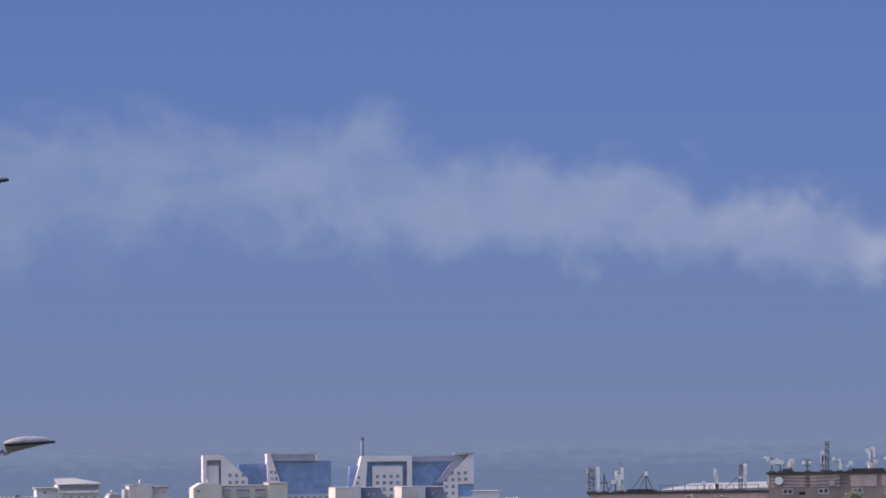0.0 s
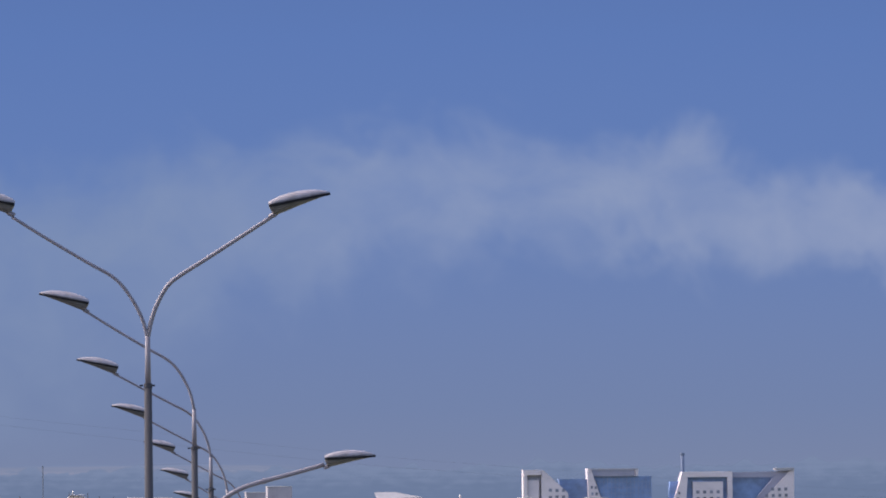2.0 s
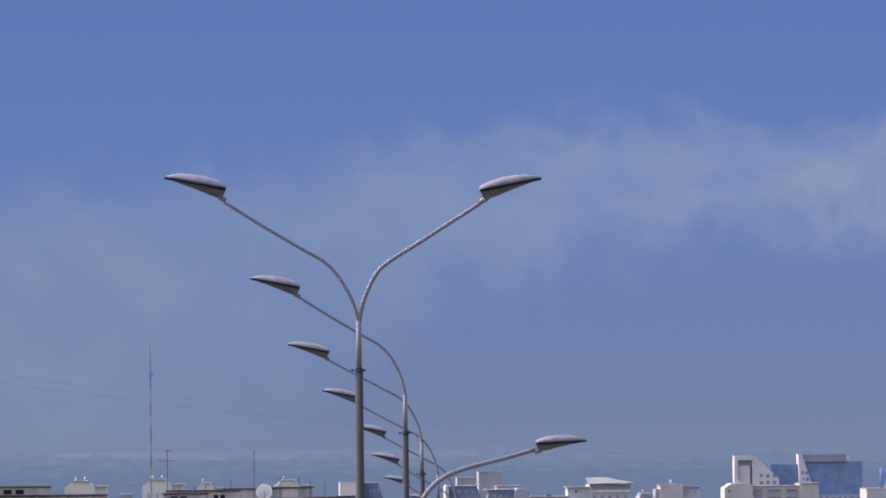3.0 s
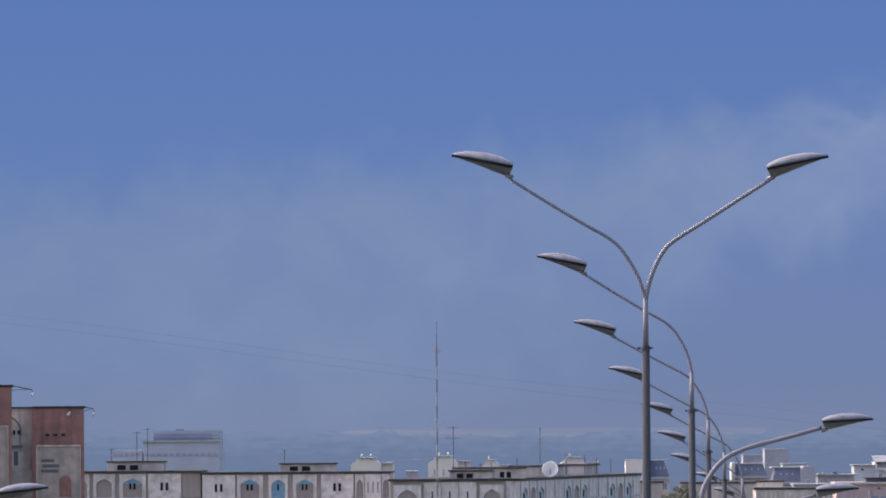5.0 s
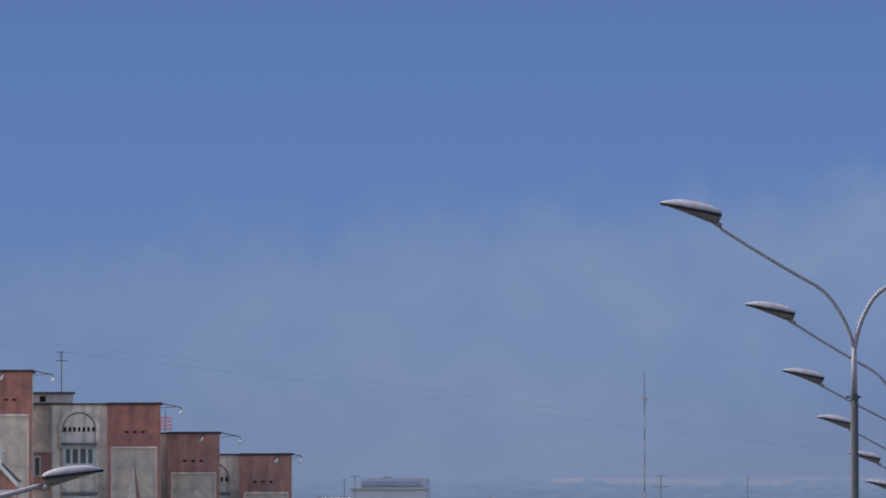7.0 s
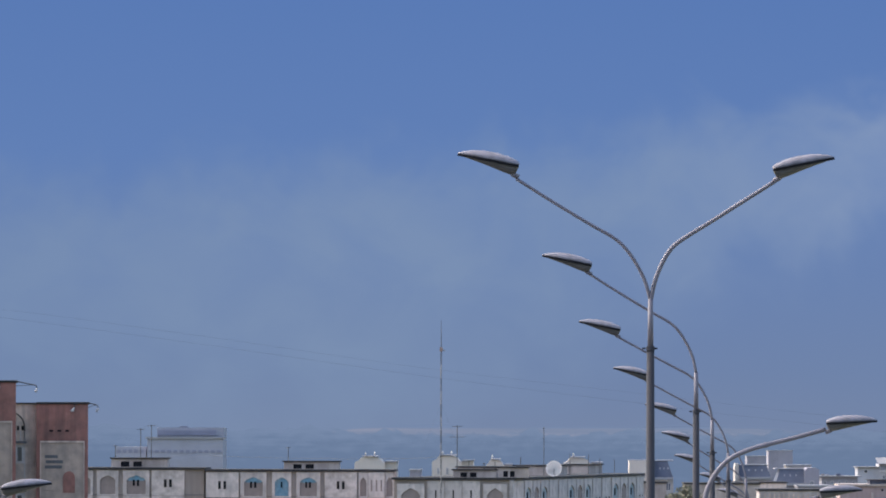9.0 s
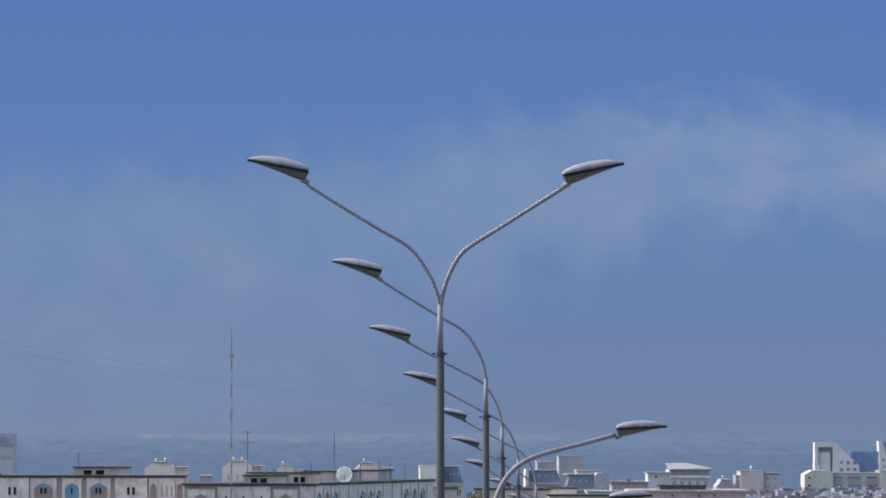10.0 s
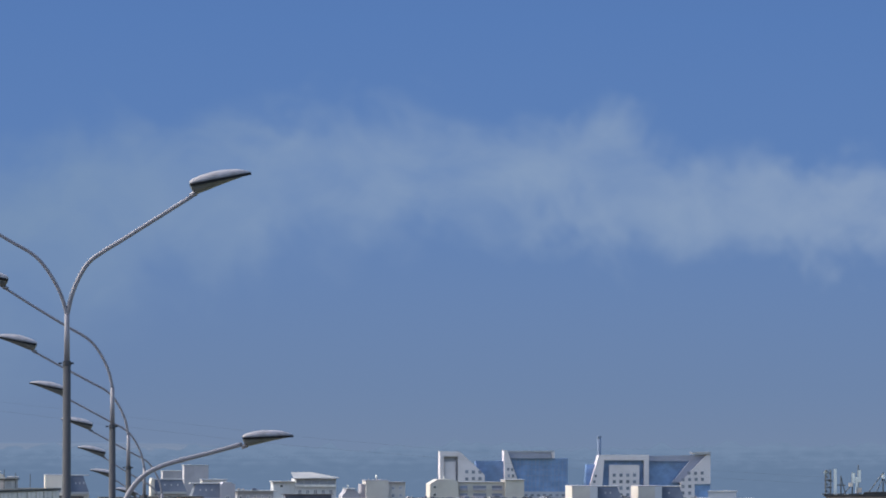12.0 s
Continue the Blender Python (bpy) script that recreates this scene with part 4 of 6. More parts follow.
def slab(name, points, y0, y1, material, label=""):
    return part(name, prism(bmesh.new(), fx(points), y0, y1), material, framed, label)


LOW = 560
slab("left_beam", [(62, 195), (160, 195), (160, 222), (62, 222)], 0, 14, M_FRAME)
slab("left_leg", [(62, 222), (82, 222), (82, LOW), (62, LOW)], 0, 14, M_FRAME)
left = slab("slanted_wall", [(158, 195), (176, 203), (300, 320), (300, LOW), (158, LOW)], 0, 14, M_FRAME, "white wall with a slanting edge")
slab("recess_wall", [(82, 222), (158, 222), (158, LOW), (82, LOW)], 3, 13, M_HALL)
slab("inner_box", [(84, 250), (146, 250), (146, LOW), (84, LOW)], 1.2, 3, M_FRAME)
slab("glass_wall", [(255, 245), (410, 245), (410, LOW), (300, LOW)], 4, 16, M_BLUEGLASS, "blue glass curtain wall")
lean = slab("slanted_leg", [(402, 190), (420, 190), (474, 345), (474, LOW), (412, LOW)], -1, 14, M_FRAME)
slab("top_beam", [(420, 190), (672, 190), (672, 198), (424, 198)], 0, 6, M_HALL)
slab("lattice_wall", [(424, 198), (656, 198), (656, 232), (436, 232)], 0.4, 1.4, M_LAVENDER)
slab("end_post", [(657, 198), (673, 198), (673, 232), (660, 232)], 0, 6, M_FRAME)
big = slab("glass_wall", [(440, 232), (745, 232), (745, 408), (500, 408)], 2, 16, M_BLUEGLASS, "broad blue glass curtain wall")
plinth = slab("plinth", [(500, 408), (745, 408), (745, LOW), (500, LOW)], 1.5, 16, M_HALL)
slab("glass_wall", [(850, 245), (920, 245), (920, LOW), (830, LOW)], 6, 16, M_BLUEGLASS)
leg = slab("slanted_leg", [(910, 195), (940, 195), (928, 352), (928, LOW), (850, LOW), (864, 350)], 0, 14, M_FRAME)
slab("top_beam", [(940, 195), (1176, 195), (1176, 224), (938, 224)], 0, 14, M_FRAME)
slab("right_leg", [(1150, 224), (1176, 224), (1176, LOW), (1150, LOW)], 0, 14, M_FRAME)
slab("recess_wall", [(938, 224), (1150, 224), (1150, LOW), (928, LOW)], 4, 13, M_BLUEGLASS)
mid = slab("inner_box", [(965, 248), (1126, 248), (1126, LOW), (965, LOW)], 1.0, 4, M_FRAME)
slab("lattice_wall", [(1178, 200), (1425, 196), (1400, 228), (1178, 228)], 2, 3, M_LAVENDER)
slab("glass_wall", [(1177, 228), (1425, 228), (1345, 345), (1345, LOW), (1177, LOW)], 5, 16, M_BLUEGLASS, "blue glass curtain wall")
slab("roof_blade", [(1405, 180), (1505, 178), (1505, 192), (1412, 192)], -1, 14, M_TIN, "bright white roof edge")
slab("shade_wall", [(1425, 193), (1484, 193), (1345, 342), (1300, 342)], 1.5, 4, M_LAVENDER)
right = slab("slanted_wall", [(1484, 192), (1505, 192), (1505, 350), (1420, 350), (1420, LOW), (1340, LOW), (1345, 342)], 0, 14, M_FRAME, "white wall with a slanting edge")
slab("glass_base", [(1421, 350), (1505, 350), (1505, LOW), (1421, LOW)], 1, 14, M_BLUEGLASS)


def far_window(parent, x, y, front, w=8.5, h=8.5):
    part("window", prism(bmesh.new(), fx([(x - w, y - h), (x + w, y - h), (x + w, y + h), (x - w, y + h)]), front - 0.15, front + 0.1), M_PANE, parent)


for y in (303, 338, 373, 408, 443):
    for x in (992, 1028, 1064, 1100):
        far_window(mid, x, y, 1.0)
for x, y in ((205, 303), (240, 305), (275, 305), (205, 342), (240, 340), (275, 340), (205, 378), (240, 378), (275, 378)):
    far_window(left, x, y, 0.0)
for x, y in ((1425, 293), (1460, 291), (1390, 291), (1393, 326), (1428, 325), (1462, 325), (1358, 327), (1358, 362), (1394, 362), (1358, 398), (1394, 398)):
    far_window(right, x, y, 0.0, 8, 8.5)
for x, y in ((425, 290), (428, 325), (450, 325), (446, 292)):
    far_window(lean, x, y, -1.0, 6, 8)
for x, y in ((892, 308), (885, 338)):
    far_window(leg, x, y, 0.0, 6, 7)
for y in (428, 462):
    for k in range(7):
        far_window(plinth, 522 + 33 * k, y, 1.5, 8, 6)
for k in range(14):      # mullions of the broad glass wall
    x = 470 + 20.5 * k
    part("mullion", prism(bmesh.new(), fx([(x, 234), (x + 1.2, 234), (x + 1.2, 406), (x, 406)]), 1.9, 2.05), M_LAVENDER, big)
for k in range(5):
    y = 262 + 30 * k
    part("mullion", prism(bmesh.new(), fx([(450 + (y - 232) * 0.34, y), (743, y), (743, y + 1.2), (450 + (y - 232) * 0.34, y + 1.2)]), 1.9, 2.05), M_LAVENDER, big)

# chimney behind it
# Concrete coloured blue as if seen through the haze.
M_CHIMNEY = surface("haze-tinted chimney concrete", (0.13, 0.16, 0.25), 0.9, vary=0.08, grain=0.3, stain=0.3, stain_scale=0.05)
c = spot(1124, 0, 4300)
ch = thing("chimney", (c.x, 4300, ground_z(4300) - 0.5), "tall thin grey factory chimney on the plain", "chimney")
hh = EYE + 23 * 4300 / FAR - ch.location.z
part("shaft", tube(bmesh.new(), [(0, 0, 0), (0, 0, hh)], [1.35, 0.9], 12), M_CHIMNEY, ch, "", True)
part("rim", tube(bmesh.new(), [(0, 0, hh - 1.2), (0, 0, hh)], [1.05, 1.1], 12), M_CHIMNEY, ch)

# ---- pale long hall on the plain ----
def hall(u0, u1, v, d):
    a, b, g = spot(u0, v, d), spot(u1, v, d), ground_z(d) - 0.5
    e = thing("industrial_hall", (a.x, d, g), "long pale two-tier hall with a clerestory strip", "hall")
    w, h, s = b.x - a.x, a.z - g, d / FAR
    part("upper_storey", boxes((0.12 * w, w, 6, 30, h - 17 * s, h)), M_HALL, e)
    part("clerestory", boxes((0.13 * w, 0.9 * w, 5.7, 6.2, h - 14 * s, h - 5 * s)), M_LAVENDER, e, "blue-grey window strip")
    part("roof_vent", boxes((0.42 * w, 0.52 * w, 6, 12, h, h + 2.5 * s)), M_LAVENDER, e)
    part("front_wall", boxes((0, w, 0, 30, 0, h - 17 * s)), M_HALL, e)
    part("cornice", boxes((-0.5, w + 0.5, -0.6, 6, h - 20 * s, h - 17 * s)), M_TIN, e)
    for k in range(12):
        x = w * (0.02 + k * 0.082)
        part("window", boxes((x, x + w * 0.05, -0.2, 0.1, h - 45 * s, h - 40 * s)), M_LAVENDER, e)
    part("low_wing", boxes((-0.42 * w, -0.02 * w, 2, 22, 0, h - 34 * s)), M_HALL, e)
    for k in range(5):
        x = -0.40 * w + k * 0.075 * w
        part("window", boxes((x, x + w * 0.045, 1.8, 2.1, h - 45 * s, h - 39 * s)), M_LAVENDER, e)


hall(-711, -577, 9, 2600)
plain_block(388, 431, -30, 2300, 20, M_STUCCO, "pale distant hall beyond the roofs", M_TIN)
plain_block(350, 384, -40, 2250, 20, M_STUCCO, "pale distant flats beyond the roofs", M_TIN)

# ---- houses of the new quarter ----
def windows_grid(e, x0, x1, z0, z1, cols, rows, y, fill=0.5, tall=0.5):
    for i in range(cols):
        for j in range(rows):
            w, h = (x1 - x0) / cols, (z1 - z0) / rows
            cx, cz = x0 + (i + 0.5) * w, z0 + (j + 0.5) * h
            window(e, None, cx - w * fill / 2, cx + w * fill / 2, cz - h * tall / 2, cz + h * tall / 2, y, 1, M_PANE)


def finial(e, x, y, z, s):
    part("finial", tube(bmesh.new(), [(x, y, z), (x, y, z + 4 * s), (x, y, z + 5 * s), (x, y, z + 8 * s), (x, y, z + 10 * s), (x, y, z + 13 * s)], [1.6 * s, 1.2 * s, 3 * s, 3.2 * s, 1.5 * s, 0.3 * s], 10), M_BRASS, e, "pale rounded roof finial", True)


def domed_house(u0, u1, v, d, knobs=2, wall=None, wing=0.28):
    """Cream top storey with a curved gable over the roofs."""
    a, b, g = spot(u0, v, d), spot(u1, v, d), ground_z(d) - 0.3
    s = d / FAR
    w, h = b.x - a.x, a.z - g
    e = thing("house", (a.x, d, g), "cream stuccoed house with a curved gable and finials", "house", "houses of the new quarter")
    cw = w * (1 - wing)
    line = [(0, 0), (cw, 0), (cw, h - 12 * s), (cw * 0.93, h - 9 * s), (cw * 0.85, h - 4 * s), (cw * 0.72, h - 1 * s), (cw * 0.3, h), (cw * 0.2, h - 2 * s), (cw * 0.16, h - 6 * s), (cw * 0.04, h - 9 * s), (0, h - 12 * s)]
    wallp = part("wall", prism(bmesh.new(), line, 0, 12), wall or M_CREAM, e)
    part("side_wing", boxes((cw, w, 1, 12, 0, h - 10 * s)), wall or M_CREAM, e)
    part("cornice", boxes((cw, w + 1.5 * s, 0.6, 12.2, h - 10 * s, h - 7.5 * s)), M_TIN, e)
    part("coping", boxes((cw * 0.24, cw * 0.8, -0.3, 12.1, h + 0.02, h + 1.6 * s)), M_TIN, e)
    for k in range(knobs):
        finial(e, cw * (0.36 + 0.3 * k), 2, h + 1.6 * s, s * 0.55)
    windows_grid(e, 0.05 * w, cw * 0.95, h - 75 * s, h - 12 * s, 3, 2, -0.02, 0.3, 0.4)
    windows_grid(e, cw + 0.02 * w, w, h - 75 * s, h - 12 * s, 1, 2, 0.98, 0.5, 0.4)


def mansard_house(u0, u1, v, d, gable=0.3, gable_left=True, slope=18, wall=None, lights=3, rows=3, square=False):
    """Slate mansard between stuccoed gables."""
    a, b, g = spot(u0, v, d), spot(u1, v, d), ground_z(d) - 0.3
    s = d / FAR
    w, h = b.x - a.x, a.z - g
    e = thing("house", (a.x, d, g), "stuccoed house with a dark blue slate mansard roof", "house", "houses of the new quarter")
    gw = gable * w
    g0, g1, m0, m1 = (0, gw, gw, w) if gable_left else (w - gw, w, 0, w - gw)
    wall = wall or M_CREAM
    if square:
        part("gable_wall", boxes((g0, g1, -0.6, 11, 0, h + 1 * s)), wall, e)
        part("gable_cornice", boxes((g0 - 0.5 * s, g1 + 0.5 * s, -0.6 - 0.5 * s, 11, h + 1 * s, h + 2 * s)), M_STUCCO, e)
        part("side_wall", boxes((g1 - 0.3 * gw if gable_left else g0, g1 if gable_left else g0 + 0.3 * gw, -0.66, -0.6, 0, h)), M_BLANK if wall is not M_DULL else M_STUCCO, e)
    else:
        part("gable_wall", prism(bmesh.new(), [(g0, 0), (g1, 0), (g1, h - 1 * s), (g0 + 0.7 * (g1 - g0), h + 3 * s), (g0 + 0.2 * (g1 - g0), h + 3 * s), (g0, h - 3 * s)], -0.6, 11), wall, e)
    part("wall", boxes((m0, m1, 0, 11, 0, h - slope * s)), M_CREAM if square and wall is not M_DULL else M_STUCCO, e)
    bm = bmesh.new()
    lean = slope * s * 0.35
    lo = [bm.verts.new(q) for q in ((m0, -0.35, h - slope * s), (m1, -0.35, h - slope * s), (m1, 11.3, h - slope * s), (m0, 11.3, h - slope * s))]
    hi = [bm.verts.new(q) for q in ((m0 + lean * (gable_left is False), lean, h), (m1 - lean * gable_left, lean, h), (m1 - lean * gable_left, 11 - lean, h), (m0 + lean * (gable_left is False), 11 - lean, h))]
    bm.faces.new(lo[::-1])
    bm.faces.new(hi)
    for i in range(4):
        j = (i + 1) % 4
        bm.faces.new((lo[i], lo[j], hi[j], hi[i]))
    roof = part("mansard_roof", bm, M_SLATE, e, "dark blue-grey slates")
    part("roof_edge", boxes((m0, m1, lean - 0.1, 11 - lean, h, h + 1.6 * s)), M_TIN, roof)
    part("gutter", boxes((m0, m1, -0.5, -0.3, h - slope * s - 0.2, h - slope * s + 0.1)), M_TIN, roof)
    for k in range(lights):
        x = m0 + (m1 - m0) * (0.3 + 0.2 * k)
        zc = h - slope * s * 0.45
        o = part("skylight", boxes((x, x + 2.2 * s, -0.08, 0.1, -2.4 * s, 2.4 * s)), M_TIN, roof)
        o.matrix_local = Matrix.Translation((0, lean * 0.5 - 0.05, zc)) @ pose(0, 0, 0, -19)
    windows_grid(e, m0, m1, h - slope * s - rows * 28 * s, h - slope * s - 2 * s, max(2, int((m1 - m0) / s / 22)), rows, -0.02, 0.5, 0.5)
    windows_grid(e, g0 + 0.1 * gw, g1 - 0.1 * gw, h - 90 * s, h - 12 * s, 1, 3, -0.62, 0.35, 0.35)


# behind the arched blocks
domed_house(-344, -270, -42, 1000, wall=M_WARM)
domed_house(-207, -134, -40, 1040, wall=M_WARM)
domed_house(-112, -66, -47, 1060, 1, M_WARM)
domed_house(26, 94, -43, 1080, 1, M_WARM)
mansard_house(142, 220, -49, 1100, 0.55, True, 30, M_WARM, 3, 3, True)
plain_block(-246, -227, -65, 950, 10, M_STUCCO, "small pale roof hut among the houses", M_TIN)
# beyond the lamps
mansard_house(329, 393, -56, 1150, 0.1, True, 22, lights=4)
mansard_house(400, 478, -63, 1050, 0.34, False, 26, M_STUCCO, 3)
plain_block(420, 463, -55.5, 1064, 9, M_CREAM, "cream roof storey behind a slate mansard", M_TIN)
plain_block(482, 546, -75, 1240, 12, M_STUCCO, "low cream terrace with a white roof edge", M_TIN, 0.6)


def pavilion(u0, u1, v, d):
    a, b, g = spot(u0, v, d), spot(u1, v, d), ground_z(d) - 0.3
    s = d / FAR
    w, h = b.x - a.x, a.z - g
    e = thing("house", (a.x, d, g), "tall house under a bright white tilted sheet roof", "house")
    part("wall", boxes((0.34 * w, w, 0, 14, 0, h - 10 * s)), M_BLANK, e)
    part("wing", boxes((0, 0.34 * w, 0.5, 12, 0, h - 16 * s)), M_BLANK, e)
    bm = bmesh.new()
    top = [(0.32 * w, -1.0, h - 10.5 * s), (w + 0.5, -1.0, h - 9.0 * s), (w * 0.66, 13, h + 0.5 * s), (0.33 * w, 13, h)]
    lo, hi = [bm.verts.new(q) for q in top], [bm.verts.new((x, y, z + 1.0 * s)) for x, y, z in top]
    bm.faces.new(lo[::-1])
    bm.faces.new(hi)
    for i in range(4):
        j = (i + 1) % 4
        bm.faces.new((lo[i], lo[j], hi[j], hi[i]))
    part("roof", bm, M_SHEET, e, "white sheet roof")
    part("wing_roof", boxes((-0.3, 0.34 * w, 0, 12, h - 16 * s, h - 14.5 * s)), M_TIN, e)
    part("gallery", boxes((0.36 * w, 0.98 * w, -0.1, 0.1, h - 22 * s, h - 13 * s)), M_HALL, e)
    for k in range(6):
        x = w * (0.36 + 0.125 * k)
        part("post", boxes((x - 0.5 * s, x + 0.5 * s, -0.6, -0.1, h - 24 * s, h - 10.5 * s)), M_BLANK, e)
    part("railing", boxes((0.36 * w, 0.99 * w, -0.7, -0.55, h - 24.5 * s, h - 20.5 * s)), M_TRIM, e)
    window(e, None, 0.1 * w, 0.16 * w, h - 26 * s, h - 20 * s, 0.48, 0)
    windows_grid(e, 0.36 * w, 0.98 * w, h - 42 * s, h - 26 * s, 5, 1, -0.02, 0.5, 0.6)


pavilion(546, 657, -43.5, 1350)


# pinkish block with loggias
def pink_block(u0, u1, v, d):
    a, b, g = spot(u0, v, d), spot(u1, v, d), ground_z(d) - 0.3
    s = d / FAR
    w, h = b.x - a.x, a.z - g
    e = thing("apartment_block", (a.x, d, g), "pinkish grey block of flats with dark loggias and flat roof", "apartment block")
    part("wall", boxes((0, w, 0, 12, 0, h - 0.15)), M_PINK, e)
    part("roof", boxes((-0.2, w + 0.2, -0.25, 12.2, h - 0.15, h + 0.05)), M_HUT, e)
    part("clerestory", boxes((0.26 * w, 0.66 * w, 2, 8, h + 0.05, h + 8 * s)), M_SLATE, e, "dark roof lantern")
    part("clerestory_roof", boxes((0.24 * w, 0.68 * w, 1.6, 8.4, h + 8 * s, h + 9 * s)), M_TAR, e)
    for k in (0.355, 0.585, 0.72):
        part("vent", boxes((k * w, k * w + 3.5 * s, -0.03, 0.1, h - 11.5 * s, h - 8 * s)), M_DARK, e)
    for f in range(6):
        z = h - 24 * s - f * 62 * s / 2.2
        for x0, x1 in ((0.29, 0.52), (0.70, 0.91)):
            lg = part("loggia", boxes((x0 * w, x1 * w, -0.35, -0.25, z - 22 * s, z - 12 * s)), M_PALE, e, "pale loggia parapet")
            part("loggia_glazing", boxes((x0 * w, x1 * w, -0.06, 0.05, z - 12 * s, z)), M_PANE, lg)
            part("loggia_slab", boxes((x0 * w - 0.1, x1 * w + 0.1, -0.4, 0.0, z - 23.5 * s, z - 22 * s)), M_PALE, lg)
            for q in range(4):
                x = (x0 + (x1 - x0) * q / 3) * w
                part("loggia_post", boxes((x - 0.6 * s, x + 0.6 * s, -0.3, -0.02, z - 12 * s, z)), M_PALE, lg)
        part("stair_window", boxes((0.55 * w, 0.60 * w, -0.05, 0.05, z - 20 * s, z)), M_SLATE, e)
        for k in (0.03, 0.13, 0.24, 0.62):
            window(e, None, k * w, k * w + 8 * s, z - 14 * s, z - 2 * s, -0.02, 0, M_PANE, 0.045)
    part("corner_strip", boxes((0.945 * w, 0.985 * w, -0.06, 0.0, 0, h - 16 * s)), M_GREYBAND, e)
    for k in (0.27, 0.53, 0.68, 0.925):
        part("pier", boxes((k * w, k * w + 3 * s, -0.3, 0, 0, h - 14 * s)), M_HUT, e)


pink_block(515, 720, -90, 840)
domed_house(668, 701, -72, 1200, 1, M_STUCCO, 0.05)

# nearer fluted block below the lamps
e, w, h = plain_block(372, 508, -99, 640, 9, M_WHITE, "streaked white block of flats under a dark roof")
for k in range(16):
    part("pilaster", boxes((w * k / 16, w * k / 16 + 0.12, -0.12, 0, 0, h - 0.3)), M_PALE, e)
    if k % 3:
        part("niche", prism(bmesh.new(), pointed(w * (k + 0.3) / 16, w * (k + 0.8) / 16, h - 1.9, h - 0.7), -0.02, 0.1), M_TAN, e)
e, w, h = plain_block(240, 372, -88, 760, 9, M_HUT, "grey block of flats behind the lamp row")
plain_block(330, 420, -86, 800, 10, M_PALE, "pale block of flats with a dark flat roof")
plain_block(440, 500, -92, 790, 8, M_STUCCO, "white rendered block among the roofs", M_TIN)

# cream towers in front of the framed building


def cream_tower(u0, u1, v, d):
    """A square stuccoed tower house with a lower windowed wing and a lantern."""
    a, b, g = spot(u0, v, d), spot(u1, v, d), ground_z(d) - 0.3
    s = d / FAR
    w, h = b.x - a.x, a.z - g
    e = thing("apartment_block", (a.x, d, g), "square cream stuccoed block with cornice and lantern", "apartment block")
    part("wall", boxes((0.1 * w, 0.62 * w, 0, 12, 0, h)), M_CREAM, e)
    part("cornice", boxes((0.08 * w, 0.64 * w, -0.6 * s, 12.2, h, h + 1.2 * s)), M_STUCCO, e)
    part("side_wing", boxes((0, 0.1 * w, 1.5, 11, 0, h - 6 * s)), M_STUCCO, e)
    part("side_wing", boxes((0.62 * w, w, 0.8, 11, 0, h - 3 * s)), M_CREAM, e)
    part("cornice", boxes((0.62 * w, w + 0.5 * s, 0.3, 11.2, h - 3 * s, h - 1.8 * s)), M_STUCCO, e)
    windows_grid(e, 0.64 * w, 0.98 * w, h - 60 * s, h - 6 * s, 2, 4, 0.78, 0.45, 0.5)
    for k in range(4):
        x = w * (0.16 + 0.1 * k)
        part("parapet_post", boxes((x, x + 1.5 * s, 0.3, 1.2, h + 1.2 * s, h + 3.2 * s)), M_STUCCO, e)
    finial(e, 0.36 * w, 3, h + 1.2 * s, s * 0.75)


cream_tower(702, 780, -57, 1350)


def balcony_house(u0, u1, v, d):
    a, b, g = spot(u0, v, d), spot(u1, v, d), ground_z(d) - 0.3
    s = d / FAR
    w, h = b.x - a.x, a.z - g
    e = thing("apartment_block", (a.x, d, g), "cream block of flats with recessed balconies", "apartment block")
    part("corner_tower", prism(bmesh.new(), [(0, 0), (0.3 * w, 0), (0.3 * w, h - 3 * s), (0.24 * w, h), (0.08 * w, h), (0, h - 8 * s)], -1, 12), M_CREAM, e)
    part("wall", boxes((0.3 * w, 0.8 * w, 0, 12, 0, h - 5 * s)), M_CREAM, e)
    part("end_wall", boxes((0.8 * w, w, -1, 12, 0, h - 1 * s)), M_CREAM, e)
    part("roof", boxes((0.3 * w, 0.8 * w, -0.3, 12, h - 5 * s, h - 4 * s)), M_TIN, e)
    part("roof", boxes((0.79 * w, w + 0.3, -1.3, 12, h - 1 * s, h)), M_TIN, e)
    for f in range(5):
        z = h - 11 * s - f * 13.5 * s
        for x0, x1 in ((0.32, 0.40), (0.46, 0.60), (0.66, 0.77)):
            bl = part("balcony", boxes((x0 * w, x1 * w, -0.5, -0.3, z - 8.5 * s, z - 4.5 * s)), M_STUCCO, e)
            part("opening", boxes((x0 * w, x1 * w, -0.05, 0.05, z - 4.5 * s, z)), M_PANE, bl)
        window(e, None, 0.03 * w, 0.07 * w, z - 5 * s, z, -1.02, 0)
    finial(e, 0.16 * w, 3, h, s * 0.5)


balcony_house(823, 990, -54.5, 1500)
mansard_house(1075, 1166, -67, 1050, 0.5, True, 26, M_CREAM, 2, 3, True)
mansard_house(1193, 1277, -67, 1056, 0.5, True, 26, M_CREAM, 1, 3, True)
e, w, h = plain_block(1318, 1368, -75, 1100, 10, M_BLANK, "blank pale grey block with a white roof lip", M_TIN, 0.1, -5.3)
plain_block(1287, 1317.3, -87, 1101.5, 10, M_BLANK, "low white annexe beside a blank block", M_TIN, 0.05, -5.3)
plain_block(1368.5, 1400, -88, 1098.2, 10, M_BLANK, "blank pale grey wing of a taller block", M_TIN, 0.05, -5.3)

